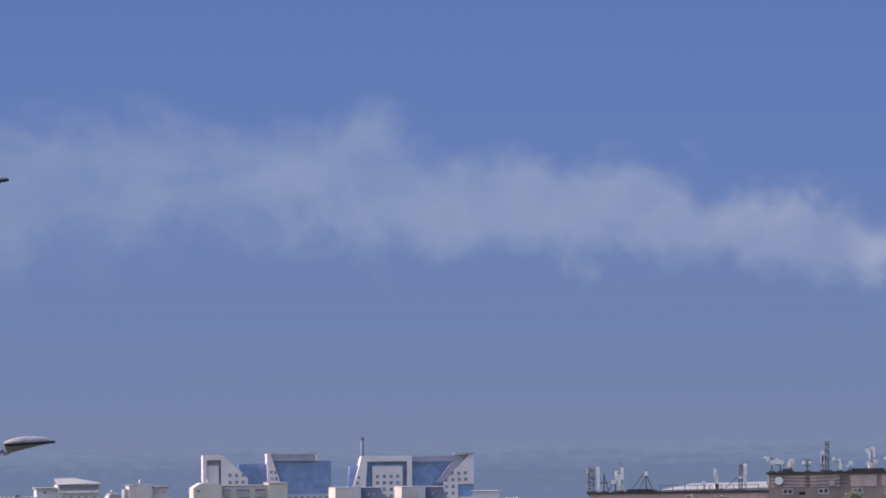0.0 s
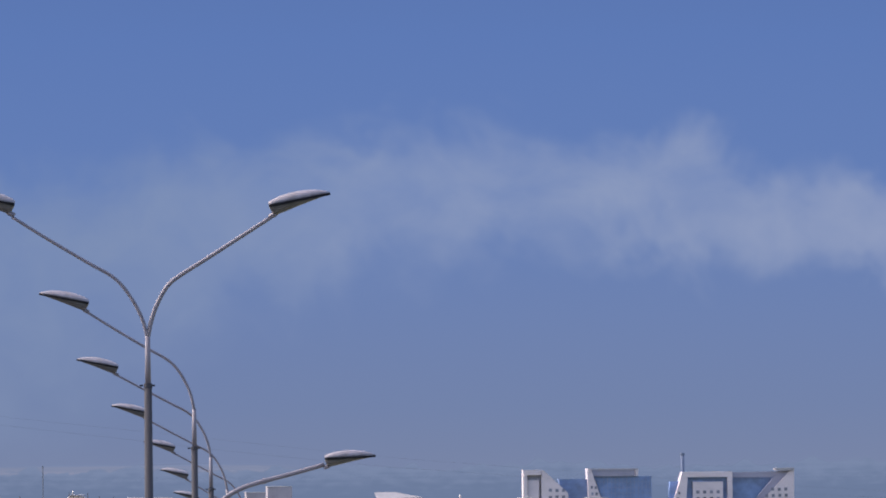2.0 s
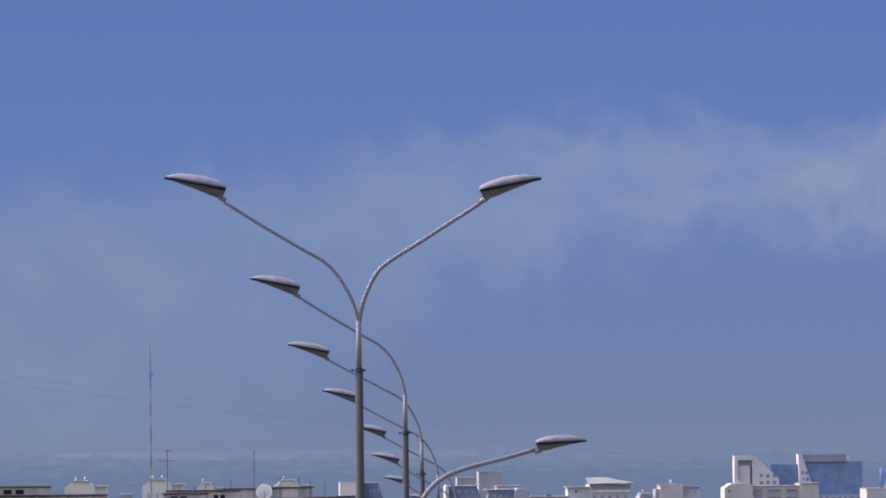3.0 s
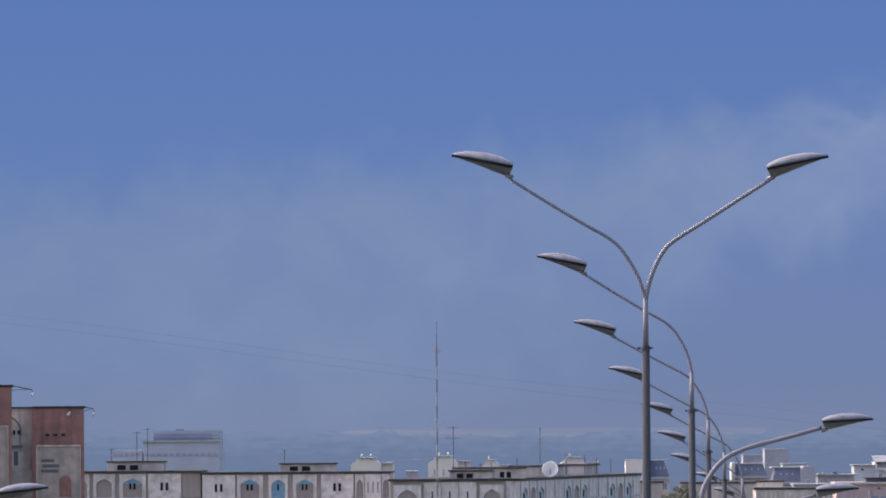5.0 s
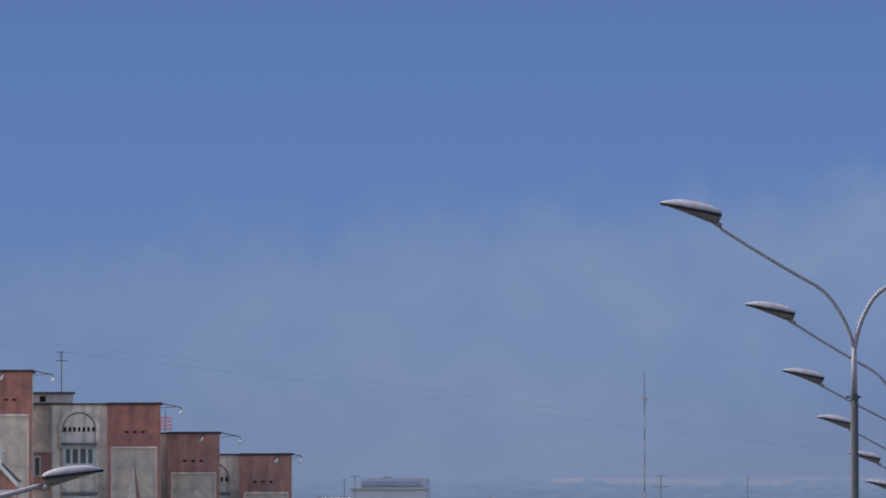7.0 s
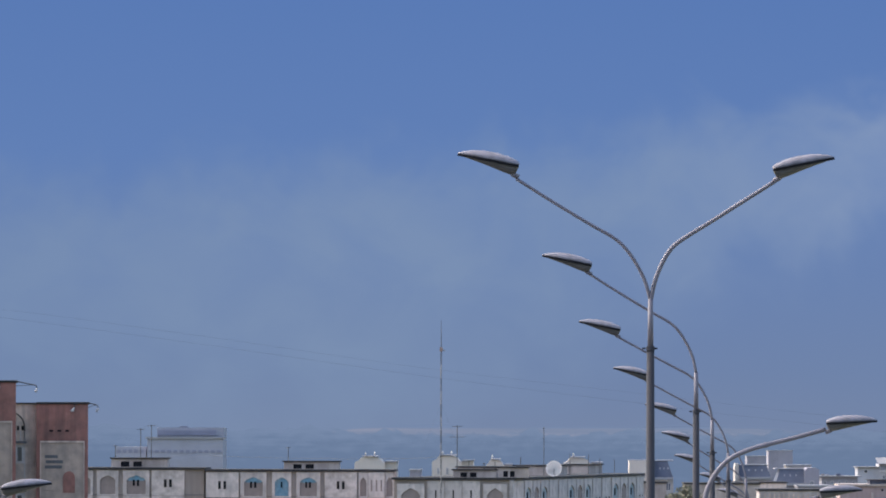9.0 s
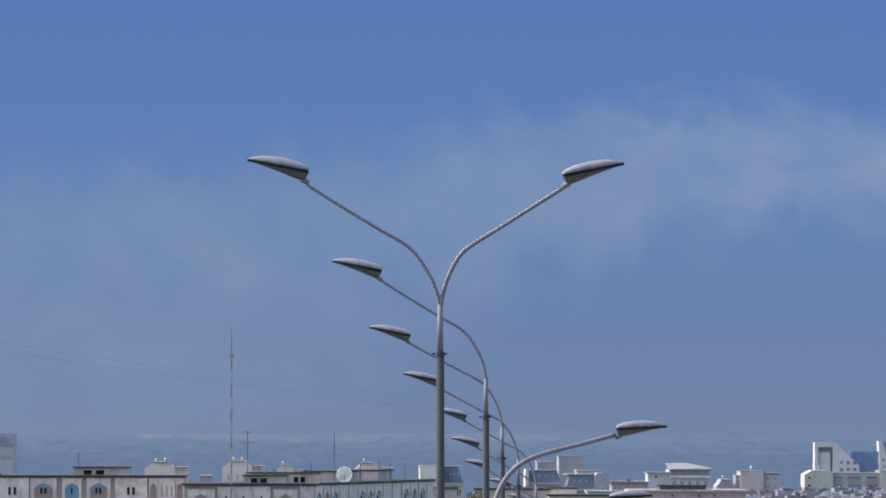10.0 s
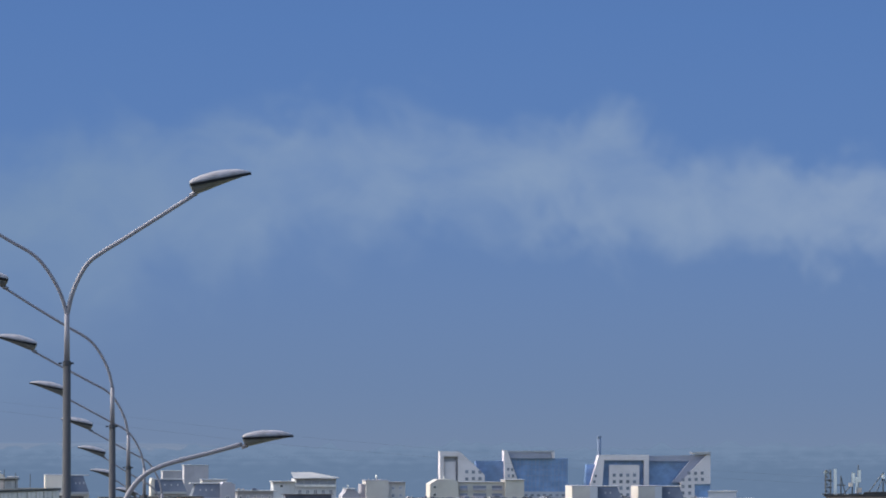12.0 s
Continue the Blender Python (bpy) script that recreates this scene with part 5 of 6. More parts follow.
# terrace of small houses lower down
for u0, u1, v, d in ((968, 1013, -108, 1000), (1013, 1059, -107, 1002), (1059, 1113, -108, 1000), (1173, 1213, -107, 1010), (893, 963, -111, 980)):
    mansard_house(u0, u1, v, d, 0.34, True, 13, M_DULL, 0, 2, True)
rnd = random.Random(5)


def small_house(u0, u1, v, d, wall, roof, kind):
    """A low house of the crowded quarter: a hipped or a flat roof."""
    a, b, g = spot(u0, v, d), spot(u1, v, d), ground_z(d) - 0.3
    s = d / FAR
    w, h = b.x - a.x, a.z - g
    words = {"hip": "small stuccoed house with a dark slate hipped roof", "flat": "low flat-roofed house with a parapet among roofs"}
    e = thing("house", (a.x, d, g), words[kind], "house", "houses of the crowded quarter")
    top = h - (7 * s if kind != "flat" else 1.2 * s)
    part("wall", boxes((0, w, 0, 9, 0, top)), wall, e)
    if kind == "flat":
        part("parapet", boxes((-0.4 * s, w + 0.4 * s, -0.4 * s, 9.2, top, h)), wall, e)
        part("roof", boxes((0.4 * s, w - 0.4 * s, 0.4 * s, 8.6, h, h + 0.3 * s)), M_FELT, e)
        x = rnd.uniform(0.1, 0.6) * w
        part("roof_hut", boxes((x, x + rnd.uniform(5, 11) * s, 3, 6, h, h + rnd.uniform(0.8, 2.2) * s)), rnd.choice((wall, M_DUST, M_FELT)), e)
    else:
        bm = bmesh.new()
        lo = [bm.verts.new(q) for q in ((-0.6 * s, -0.6 * s, top), (w + 0.6 * s, -0.6 * s, top), (w + 0.6 * s, 9.2, top), (-0.6 * s, 9.2, top))]
        hi = [bm.verts.new(q) for q in ((0.14 * w, 2.4, h), (0.86 * w, 2.4, h), (0.86 * w, 6.5, h), (0.14 * w, 6.5, h))]
        for i in range(4):
            j = (i + 1) % 4
            bm.faces.new((lo[i], lo[j], hi[j], hi[i]))
        bm.faces.new(hi)
        bm.faces.new(lo[::-1])
        part("hipped_roof", bm, roof, e, "dark slates")
        part("cornice", boxes((-0.9 * s, w + 0.9 * s, -0.9 * s, 9.4, top - 1.1 * s, top - 0.05 * s)), wall, e)
        for k in range(rnd.randint(1, 2)):
            x = w * rnd.uniform(0.2, 0.7)
            part("dormer", prism(bmesh.new(), [(x, top), (x + 4.5 * s, top), (x + 4.5 * s, top + 3 * s), (x + 2.2 * s, top + 5 * s), (x, top + 3 * s)], -0.2 * s, 2), M_STUCCO, e)
    if rnd.random() < 0.15:
        x = rnd.uniform(0.1, 0.85) * w
        part("chimney", boxes((x, x + 1.8 * s, 4, 4.8, top, h + 3.5 * s)), M_PINK, e)
    n = max(2, int(w / s / 11))
    for k in range(n):
        x, z = w * (k + 0.3) / n, top - 3.5 * s
        window(e, None, x, x + 3.4 * s, z - 4.5 * s, z, -0.02, 0, M_PANE)


WALLS = (M_DULL, M_DUST, M_LAVENDER, M_DULL, M_DUST, M_STUCCO)
for v, d, low, high in ((-87, 1420, 700, 1270), (-91, 1330, 716, 1270), (-97, 1240, 705, 1270), (-102, 1160, 720, 1265), (-108, 1080, 735, 1060), (-114, 1010, 728, 1265), (-121, 900, 728, 1270)):
    u = low
    while u < high:
        wide = rnd.uniform(13, 34)
        kind = rnd.choice(("hip", "flat", "flat", "flat", "flat", "hip", "flat"))
        small_house(u, u + wide, v + rnd.uniform(-1.5, 1.2), d + rnd.uniform(-18, 18), rnd.choice(WALLS), M_SLATE if rnd.random() < 0.7 else M_FELT, kind)
        u += wide + rnd.uniform(-2, 7)
for u0, u1, v, d in ((561, 605, -102, 1000), (1412, 1453, -98, 1000), (1463, 1533, -101, 1010)):
    plain_block(u0, u1, v, d, 9, M_STUCCO, "low pale house among the roofs", M_TIN, 0.3)


# small clutter on the low roofs: hatches, vents, tanks and dormers
rnd = random.Random(11)
for block in [o for o in scene.objects if o.get("label", "").startswith("low ")]:
    wall = [c for c in block.children if c.name.startswith("wall")][0]
    xs, ys, zs = ([v.co[i] for v in wall.data.vertices] for i in range(3))
    w, h, s = max(xs), max(zs), block.location.y / FAR
    for k in range(int(w / s / 7)):
        a, y = rnd.uniform(0, w - 5 * s), rnd.uniform(0.5, 6)
        ww, hh = rnd.uniform(2.5, 8) * s, rnd.uniform(1.5, 5) * s
        kind = rnd.choice(("roof_hatch", "roof_tank", "roof_vent", "dormer"))
        m = rnd.choice((M_STUCCO, M_DULL, M_SLATE, M_DUST, M_FELT))
        if kind == "dormer":
            part(kind, prism(bmesh.new(), [(a, h + 0.05), (a + ww, h + 0.05), (a + ww, h + hh * 0.6), (a + ww / 2, h + hh * 1.2), (a, h + hh * 0.6)], y, y + 1.8), m, block)
        elif kind == "roof_tank":
            part(kind, tube(bmesh.new(), [(a, y, h + 0.05 + hh * 0.4), (a + ww, y, h + 0.05 + hh * 0.4)], hh * 0.4, 8), m, block)
        else:
            part(kind, boxes((a, a + ww, y, y + 1.5, h + 0.05, h + 0.05 + hh)), m, block)
    n = max(2, int(w / s / 12))
    for k in range(n):
        x = w * (k + 0.3) / n
        window(block, None, x, x + 4.5 * s, h - 14 * s, h - 7 * s, -0.02, 0, M_PANE)


# ---- roofs full of aerials ----
def lattice(bm, x, y, z, high, wide, r=0.03, bays=8):
    """Four legs with cross braces."""
    h = wide / 2
    for sx, sy in ((-h, -h), (h, -h), (h, h), (-h, h)):
        tube(bm, [(x + sx, y + sy, z), (x + sx, y + sy, z + high)], r, 5)
    for k in range(bays):
        z0, z1 = z + high * k / bays, z + high * (k + 1) / bays
        s = 1 if k % 2 else -1
        tube(bm, [(x - s * h, y - h, z0), (x + s * h, y - h, z1)], r * 0.7, 4)
        tube(bm, [(x - h, y - h, z1), (x + h, y - h, z1)], r * 0.7, 4)
        tube(bm, [(x + h, y - s * h, z0), (x + h, y + s * h, z1)], r * 0.7, 4)
    return bm


def drum(e, x, y, z, r, name="dish_antenna"):
    return part(name, tube(bmesh.new(), [(x, y, z), (x + 0.1 * r, y - 0.5 * r, z), (x + 0.12 * r, y - 0.7 * r, z)], [0.5 * r, r, r], 14), M_DRUM, e, "white drum-shaped dish")


def aerial_cluster(place, high, items, label, wide=0.0):
    """A mast with panels and dishes: items are (kind, side, height share, size)."""
    e = thing("antenna_mast", place, label, "antenna", "roof antennas")
    if wide:
        part("lattice", lattice(bmesh.new(), 0, 0, 0, high, wide, 0.045, 7), M_STEEL, e)
    else:
        part("pole", tube(bmesh.new(), [(0, 0, 0), (0, 0, high)], [0.08, 0.05], 8), M_STEEL, e)
    part("foot", boxes((-0.35 - wide / 2, 0.35 + wide / 2, -0.35, 0.35, -0.02, 0.12)), M_STEEL, e)
    for kind, side, share, size in items:
        z = high * share
        if kind == "panel":
            part("panel_antenna", boxes((side - 0.14, side + 0.14, -0.3, -0.16, z - size / 2, z + size / 2)), M_DRUM, e, "white panel antenna")
            part("clamp", boxes((min(0, side), max(0, side), -0.2, 0.0, z - 0.04, z + 0.04)), M_STEEL, e)
        elif kind == "drum":
            part("clamp", boxes((min(0, side), max(0, side) + 0.05, -0.1, 0.05, z - 0.04, z + 0.04)), M_STEEL, e)
            drum(e, side, -0.05, z, size)
        elif kind == "box":
            part("equipment_box", boxes((side - size / 2, side + size / 2, -0.3, 0.2, z - size / 2, z + size / 2)), M_PALE, e)
        elif kind == "strut":
            part("strut", tube(bmesh.new(), [(0, 0, z), (side, 0.2, 0.05)], 0.05, 6), M_STEEL, e)
        elif kind == "bar":
            part("crossbar", tube(bmesh.new(), [(-size, 0, z), (size, 0, z)], 0.05, 6), M_STEEL, e)
    return e


RD = 900
RS = RD / FAR


def roof_spot(x, y):
    return spot(1487.5 + x / 2.76, (49.0 if x < 992 else 45.5) - y / 2.76, RD)


a, b, g = roof_spot(110, 362), roof_spot(992, 362), ground_z(RD) - 0.3
hall2 = thing("apartment_block", (a.x, RD, g), "pinkish brown flat-roofed building crowded with aerials", "office block", turn=-6.2)
w, h = b.x - a.x, a.z - g
part("wall", boxes((0, w, 0, 16, 0, h - 0.1)), M_PINK, hall2)
part("roof", boxes((-0.2, w, -0.2, 16.2, h - 0.1, h + 0.1)), M_TAR, hall2)
part("roof_lump", prism(bmesh.new(), [((290 - 110) / 2.76 * RS, h + 0.1), ((450 - 110) / 2.76 * RS, h + 0.1), ((440 - 110) / 2.76 * RS, h + 0.28), ((400 - 110) / 2.76 * RS, h + 0.42), ((300 - 110) / 2.76 * RS, h + 0.38)], 0.2, 6), M_TAR, hall2)
k = RS / 2.76
bm = bmesh.new()
pts = [((450 - 110) * k, 3, h + 0.12), ((990 - 110) * k, 3, h + 0.25), ((992 - 110) * k, 15, h + 0.85), ((620 - 110) * k, 15, h + 0.75)]
lo, hi = [bm.verts.new(q) for q in pts], [bm.verts.new((q[0], q[1], q[2] + 0.12)) for q in pts]
bm.faces.new(lo[::-1])
bm.faces.new(hi)
for i in range(4):
    bm.faces.new((lo[i], lo[(i + 1) % 4], hi[(i + 1) % 4], hi[i]))
part("sheet_roof", bm, M_SHEET, hall2, "pale sheet roof")
for i in range(9):
    x = (460 + i * 60 - 110) * k
    part("parapet_post", boxes((x, x + 0.08, 0.1, 0.18, h + 0.1, h + 0.75)), M_STEEL, hall2)
    window(hall2, None, x + 0.2, x + 1.6, h - 3.2, h - 1.7, -0.02, 1)
part("rail", boxes(((460 - 110) * k, (945 - 110) * k, 0.1, 0.16, h + 0.7, h + 0.75)), M_STEEL, hall2)
zr = g + h + 0.1

c = roof_spot(992, 265)
d2 = roof_spot(1680, 265)
upper = thing("apartment_block", (c.x - 0.2, RD - 2.9, g), "taller brownish block with pink panels under roof antennas", "office block", turn=-6.8)
w2, h2 = d2.x - c.x, c.z - g
part("wall", boxes((0, w2, 0, 17, 0, h2 - 0.1)), M_UMBER, upper)
part("roof", boxes((-0.25, w2 + 0.2, -0.3, 17.2, h2 - 0.1, h2 + 0.12)), M_TAR, upper)
for x0, x1 in ((1000, 1030), (1062, 1172), (1195, 1340), (1392, 1522), (1545, 1660)):
    part("facade_panel", boxes(((x0 - 992) * k, (x1 - 992) * k, -0.1, 0, h2 - (335 - 265) * k, h2 - (278 - 265) * k)), M_PINK, upper, "pinkish panel")
for f in range(5):
    for x0, x1 in ((1060, 1110), (1235, 1285), (1400, 1450), (1560, 1610)):
        window(upper, None, (x0 - 992) * k, (x1 - 992) * k, h2 - (368 - 265) * k - f * 3.0, h2 - (342 - 265) * k - f * 3.0, -0.03, 1)
    part("opening", boxes(((1140 - 992) * k, (1170 - 992) * k, -0.02, 0.1, h2 - (372 - 265) * k - f * 3.0, h2 - (358 - 265) * k - f * 3.0)), M_DARK, upper)
part("wall_box", boxes(((1288 - 992) * k, (1314 - 992) * k, -0.5, -0.1, h2 - (328 - 265) * k, h2 - (304 - 265) * k)), M_TIN, upper)
for z in (285, 300, 318):
    part("cable", tube(bmesh.new(), [((1000 - 992) * k, -0.16, h2 - (z - 265) * k), ((1200 - 992) * k, -0.16, h2 - (z + 8 - 265) * k), ((1380 - 992) * k, -0.16, h2 - (z - 265) * k)], 0.025, 5), M_DARK, upper)
o = drum(upper, (1040 - 992) * k, -0.15, h2 - (302 - 265) * k, 20 * k, "satellite_dish")
part("roof_lump", boxes(((1060 - 992) * k, (1110 - 992) * k, 2, 5, h2 + 0.12, h2 + 0.45), ((1400 - 992) * k, (1560 - 992) * k, 2, 6, h2 + 0.12, h2 + 0.4)), M_TAR, upper)
zu = g + h2 + 0.12


def on_roof(x, z, y=RD + 1.5):
    return (roof_spot(x, 0).x * y / RD, y, z)


def up(y0, y1):
    return (y1 - y0) * k


# clusters on the lower roof
aerial_cluster(on_roof(122, zr), up(232, 352), [("panel", 0.75, 0.55, 2.6), ("drum", -0.3, 0.9, 0.22), ("bar", 0, 0.6, 0.4), ("bar", 0, 0.3, 0.4)], "dark lattice mast with white panel antennas", 0.55)
aerial_cluster(on_roof(185, zr), up(258, 352), [("strut", 0.5, 0.95, 0), ("bar", 0.5, 0.5, 0.5)], "leaning steel strut frame on the roof")
aerial_cluster(on_roof(241, zr), up(243, 352), [("panel", 0.1, 0.75, 1.1), ("box", -0.15, 0.45, 0.4), ("strut", -0.9, 0.5, 0)], "steel pole with antenna boxes")
aerial_cluster(on_roof(270, zr), up(205, 352), [("panel", 0.12, 0.62, 1.3), ("panel", -0.18, 0.35, 1.5), ("box", 0.1, 0.15, 0.5)], "tall white mobile-phone antenna pole")
tri = aerial_cluster(on_roof(393, zr), up(240, 352), [("strut", 0.75, 0.8, 0), ("strut", -0.8, 0.75, 0), ("strut", -1.7, 0.95, 0), ("panel", 0.0, 0.8, 0.5)], "tripod aerial with stay wires")
aerial_cluster(on_roof(735, zr), up(250, 360), [("panel", 0.0, 0.8, 0.9), ("panel", 0.12, 0.4, 1.6), ("box", 0.15, 0.2, 0.5)], "tan pole with bulky panel antennas")
aerial_cluster(on_roof(860, zr), up(230, 360), [("panel", 0.5, 0.78, 1.3), ("box", 0.0, 0.5, 0.35), ("strut", -1.9, 0.6, 0), ("drum", 0.5, 0.93, 0.2), ("panel", 0.45, 0.35, 1.0)], "lattice mast with white panels", 0.32)
aerial_cluster(on_roof(680, zr), up(318, 360), [("drum", -0.1, 0.9, 0.25)], "short pole with a small drum")
# clusters on the upper roof
aerial_cluster(on_roof(1015, zu), up(195, 265), [("drum", -0.45, 0.95, 0.28), ("drum", 0.55, 0.75, 0.34), ("drum", 0.1, 0.7, 0.3), ("bar", 0, 0.9, 0.9), ("drum", -0.7, 1.0, 0.16)], "rack of round white dishes")
aerial_cluster(on_roof(1058, zu), up(205, 265), [("drum", 0.1, 0.8, 0.3), ("bar", 0, 0.6, 0.5)], "pole with white dishes")
aerial_cluster(on_roof(1110, zu), up(208, 265), [("box", 0, 0.62, 0.55), ("drum", 0.0, 0.9, 0.34)], "white radome drum on a stand")
aerial_cluster(on_roof(1192, zu), up(205, 265), [("bar", 0, 0.95, 0.35), ("bar", 0, 0.5, 0.35), ("box", -0.35, 0.75, 0.22), ("box", 0.35, 0.75, 0.22)], "low steel antenna frame")
aerial_cluster(on_roof(1290, zu), up(118, 265), [("drum", 0.65, 0.42, 0.22), ("drum", -0.5, 0.38, 0.2), ("bar", 0, 0.9, 0.25), ("bar", 0, 0.7, 0.25), ("panel", -0.55, 0.5, 1.2)], "tall dark lattice antenna mast", 0.34)
aerial_cluster(on_roof(1268, zu), up(190, 265), [("panel", 0.0, 0.8, 0.8), ("bar", 0, 0.4, 0.3)], "slim pole with a panel antenna")
aerial_cluster(on_roof(1350, zu), up(205, 265), [("drum", 0.0, 0.9, 0.22), ("bar", 0, 0.75, 0.5), ("panel", 0.1, 0.4, 0.9)], "pole with drums and a panel")
aerial_cluster(on_roof(1402, zu), up(215, 265), [("drum", 0.1, 0.75, 0.28), ("drum", -0.25, 0.5, 0.2)], "short pole with two drums")
aerial_cluster(on_roof(1510, zu), up(140, 265), [("drum", -0.5, 0.8, 0.25), ("drum", 0.1, 0.88, 0.25), ("panel", -0.2, 0.62, 0.9), ("panel", 0.25, 0.7, 0.9), ("drum", 0.4, 0.35, 0.24), ("drum", -0.45, 0.3, 0.24), ("box", 0, 0.2, 0.7)], "crowded mast of white drums and panels")
aerial_cluster(on_roof(1590, zu), up(170, 265), [("panel", 0.1, 0.8, 0.9), ("drum", -0.2, 0.6, 0.22)], "pole with a panel and a drum")

# ---- tall guyed mast among the flats ----
MD = 600
M_MAST = surface("faded mast paint", (0.24, 0.215, 0.22), 0.7, vary=0.2, grain=3)
M_RUSTY = surface("rust brown paint", (0.30, 0.20, 0.18), 0.7, vary=0.2, grain=3)
top, mg = spot(-190, 200, MD), ground_z(MD) - 0.2
mast = thing("radio_mast", (spot(-191, 0, MD).x, MD, mg), "slim guyed lattice radio mast, weathered grey and pale", "radio mast")
mh = EYE + 143 * MD / FAR - mg
n = 26
for i in range(n):
    part("lattice_section", lattice(bmesh.new(), 0, 0, mh * i / n, mh / n, 0.075, 0.016, 2), M_STEEL if i % 2 else M_MAST, mast, "dark weathered section" if i % 2 else "faded pale section")
part("whip", tube(bmesh.new(), [(0, 0, mh), (0, 0, top.z - mg)], [0.035, 0.012], 6), M_STEEL, mast)
part("antenna_head", boxes((-0.1, 0.1, -0.08, 0.08, mh + 0.05, mh + 0.35)), M_RUSTY, mast)
part("antenna_arm", tube(bmesh.new(), [(-0.05, 0, mh + 0.3), (0.28, 0, mh + 0.1)], 0.04, 6), M_TIN, mast)
for ang in (30, 150, 270):
    x, y = 9 * math.cos(radians(ang)), 9 * math.sin(radians(ang))
    part("guy_wire", tube(bmesh.new(), [(0, 0, mh * 0.85), (x, y, ground_z(MD + y) - mg)], 0.003, 4), M_STEEL, mast)

# ---- red lattice sign frame on the stepped roof ----
p = spot(-1039, 92, 486)
sign = thing("sign_frame", (p.x, 486, p.z + 0.03), "small red lattice frame on a roof", "sign frame")
for i in range(5):
    part("upright", boxes((-0.3 + 0.15 * i - 0.02, -0.3 + 0.15 * i + 0.02, -0.02, 0.02, 0, 0.85)), M_RUST, sign)
for i in range(4):
    part("rail", boxes((-0.33, 0.33, -0.035, -0.02, 0.1 + 0.22 * i, 0.15 + 0.22 * i)), M_RUST, sign)
part("pole", tube(bmesh.new(), [(-0.05, 0.1, 0), (-0.05, 0.1, 1.25)], 0.02, 6), M_STEEL, sign)

# ---- overhead wires ----
def wire(points, r, label):
    line = curve_through([spot(u, v, d) for u, v, d in points], 10)
    o = part("overhead_wire", tube(bmesh.new(), line, r, 5), M_STEEL)
    return tagged(o, label, "wire", "overhead wires")


def support(u, v, d):
    p = spot(u, v, d)
    z = ground_z(d)
    e = thing("utility_pole", (p.x, d, z), "grey concrete utility pole carrying overhead wires", "utility pole")
    part("pole", tube(bmesh.new(), [(0, 0, -0.1), (0, 0, p.z - z + 0.6)], [0.16, 0.1], 10), M_HUT, e)
    part("crossarm", boxes((-0.7, 0.7, -0.06, 0.06, p.z - z - 0.05, p.z - z + 0.07)), M_STEEL, e)


wire([(-2300, 350, 300), (-1700, 288, 310), (-1076, 216, 320), (-676, 165, 335), (-206, 99, 355), (164, 53, 370), (370, 28, 380), (716, -6, 400), (1500, -60, 440), (2500, -95, 490)], 0.0026, "thin dark overhead wire sagging across the view")
wire([(-2300, 352, 296), (-1700, 295, 306), (-1006, 222, 316), (-650, 176, 331), (-220, 115, 351), (164, 70, 366), (380, 45, 376), (716, 10, 396), (1500, -48, 436), (2500, -92, 486)], 0.0021, "second thin overhead wire above the first")
support(-2300, 351, 298)
support(2500, -94, 488)
wire([(-600, -40, 664), (-540, -43, 655), (-380, -46, 640), (-250, -45, 625), (-191, -42, 600.5)], 0.008, "slack wire from a roof to the mast")


# ---- trees ----
def leaf_material(name, colour):
    m = surface(name, colour, 0.75, vary=0.3, grain=1.2, stain=0.5, stain_scale=0.4, bump=0)
    n, l = m.node_tree.nodes, m.node_tree.links
    geo = n.new("ShaderNodeNewGeometry")
    hsv = [x for x in n if x.type == "HUE_SAT"][0]
    rng = n.new("ShaderNodeMapRange")
    rng.inputs["To Min"].default_value, rng.inputs["To Max"].default_value = 0.65, 1.35
    l.new(geo.outputs["Random Per Island"], rng.inputs["Value"])
    l.new(rng.outputs["Result"], hsv.inputs["Value"])
    return m


M_LEAF = leaf_material("greyish olive leaves", (0.18, 0.17, 0.125))
M_BARK = surface("grey-brown bark", (0.13, 0.10, 0.08), 0.95, vary=0.3, grain=6)


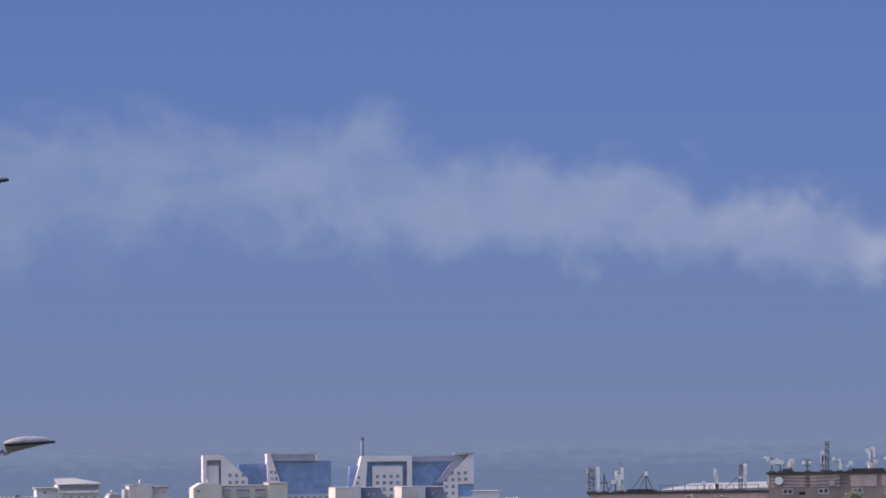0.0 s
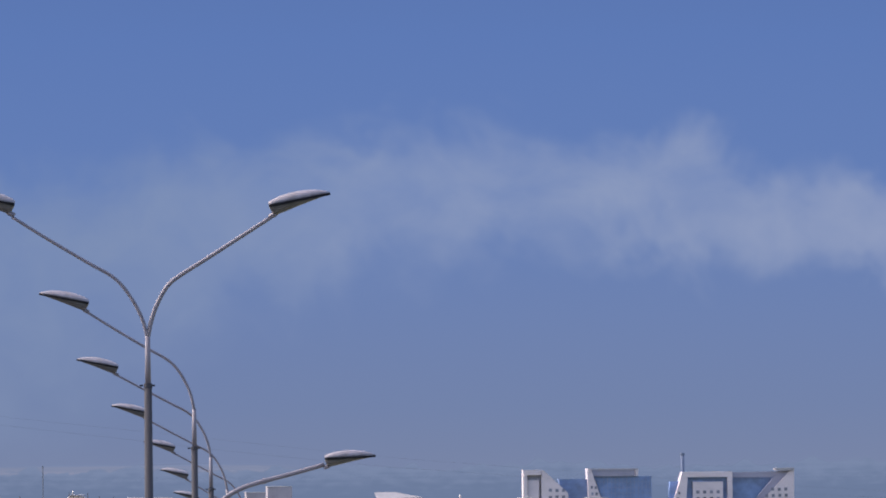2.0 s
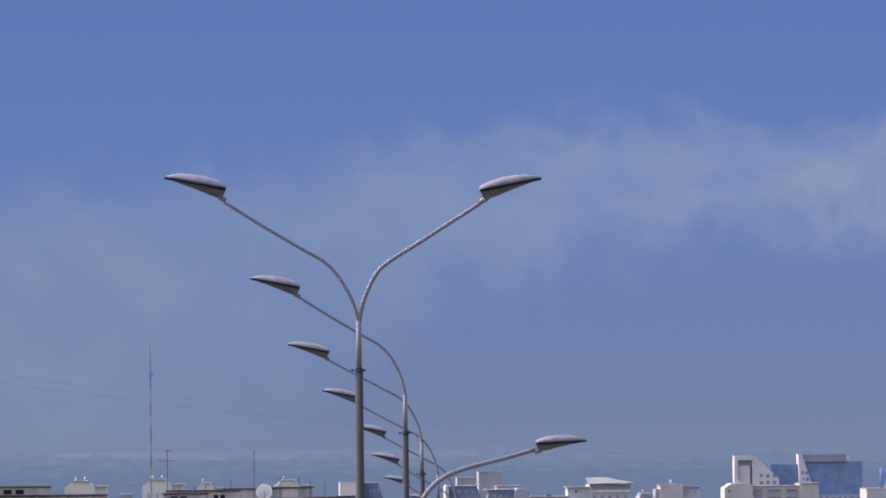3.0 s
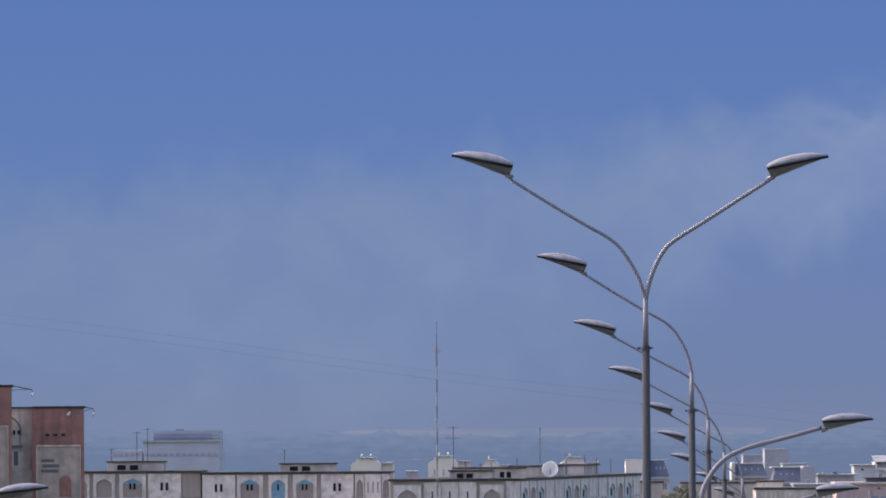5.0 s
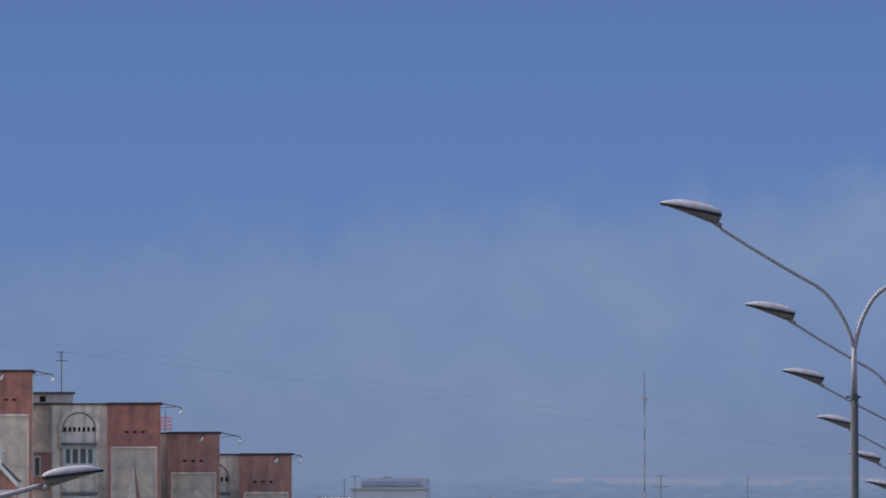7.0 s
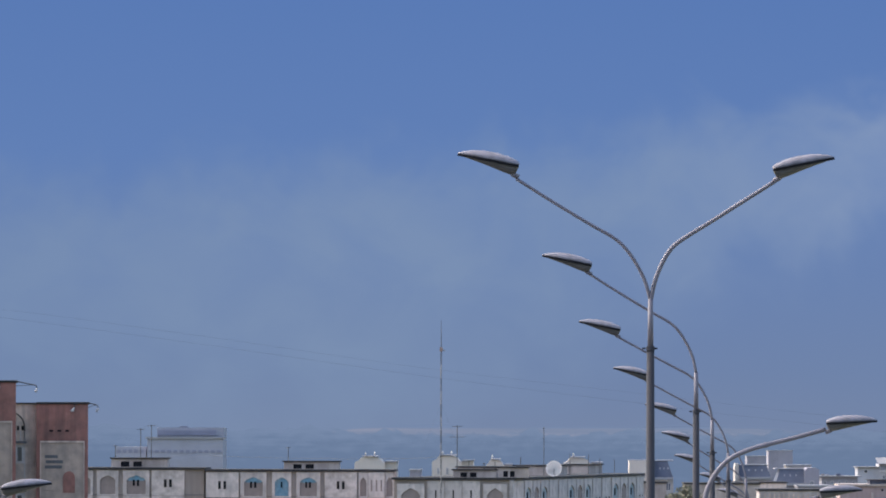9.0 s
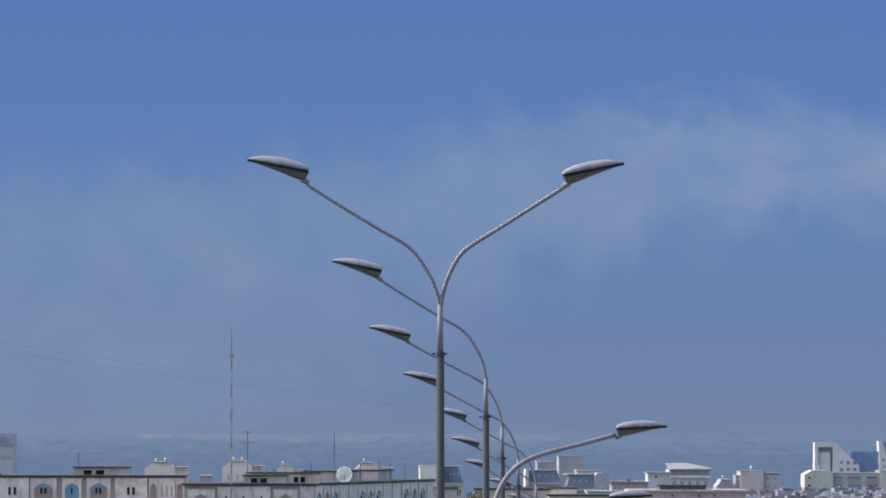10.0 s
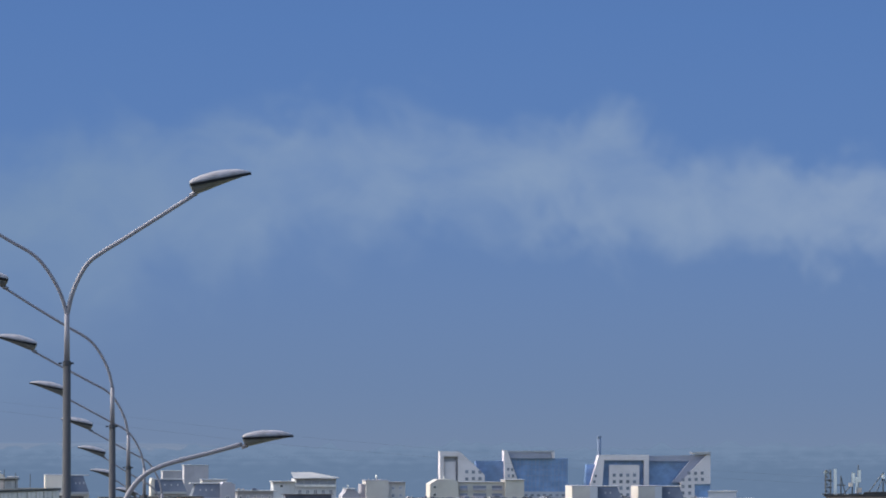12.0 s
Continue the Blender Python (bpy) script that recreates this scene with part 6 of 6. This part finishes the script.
def tree(u, v, d, crown_r, seed, leaves=15000):
    rnd = random.Random(seed)
    p, g = spot(u, v, d), ground_z(d) - 0.1
    high = p.z - g
    e = thing("tree", (p.x, d, g), "greyish olive-green street tree with an open crown", "tree", "street trees")
    tr = bmesh.new()
    tube(tr, curve_through([(0, 0, -0.2), (0.1, 0, high * 0.25), (-0.1, 0.1, high * 0.5), (0.05, 0, high * 0.85)]), [0.24 - 0.018 * i for i in range(13)], 8)
    clumps = []
    for i in range(11):
        a, z0 = rnd.uniform(0, 6.28), high * rnd.uniform(0.3, 0.7)
        r = crown_r * rnd.uniform(0.45, 0.95)
        end = Vector((r * math.cos(a), r * math.sin(a), min(z0 + crown_r * rnd.uniform(0.3, 1.2), high * 0.93)))
        tube(tr, curve_through([(0, 0, z0), (end.x * 0.5, end.y * 0.5, z0 + (end.z - z0) * 0.4), tuple(end)]), [0.09 - 0.008 * j for j in range(9)], 6)
        clumps.append((end, crown_r * rnd.uniform(0.3, 0.5)))
    clumps.append((Vector((0, 0, high - crown_r * 0.45)), crown_r * 0.45))
    clumps.append((Vector((crown_r * 0.3, 0, high - crown_r * 0.8)), crown_r * 0.55))
    part("trunk", tr, M_BARK, e, "", True)
    verts, faces = [], []
    for i in range(leaves):
        c, r = clumps[rnd.randrange(len(clumps))]
        q = Vector((rnd.gauss(0, 1), rnd.gauss(0, 1), rnd.gauss(0, 1))).normalized() * r * rnd.random() ** 0.4
        turn = Euler((rnd.uniform(0, 6), rnd.uniform(0, 6), rnd.uniform(0, 6))).to_matrix()
        s = rnd.uniform(0.06, 0.13)
        k0 = len(verts)
        for x, y in ((-s, 0), (0, -0.45 * s), (s, 0), (0, 0.45 * s)):
            verts.append(c + q + turn @ Vector((x, y, 0)))
        faces.append((k0, k0 + 1, k0 + 2, k0 + 3))
    me = bpy.data.meshes.new("crown")
    me.from_pydata([tuple(x) for x in verts], [], faces)
    me.materials.append(M_LEAF)
    cr = new("crown", me)
    cr.parent = e
    cr["label"] = "olive-green leaves"


for u, v, d, r, seed in ((243, -90, 500, 1.9, 3), (222, -104, 496, 1.6, 4), (152, -118, 505, 2.0, 5), (268, -112, 510, 1.5, 6), (1708, -84, 760, 2.4, 7), (1762, -86, 770, 2.0, 8), (2000, -81, 755, 2.2, 9), (1640, -91, 765, 2.0, 10)):
    tree(u, v, d, r, seed)
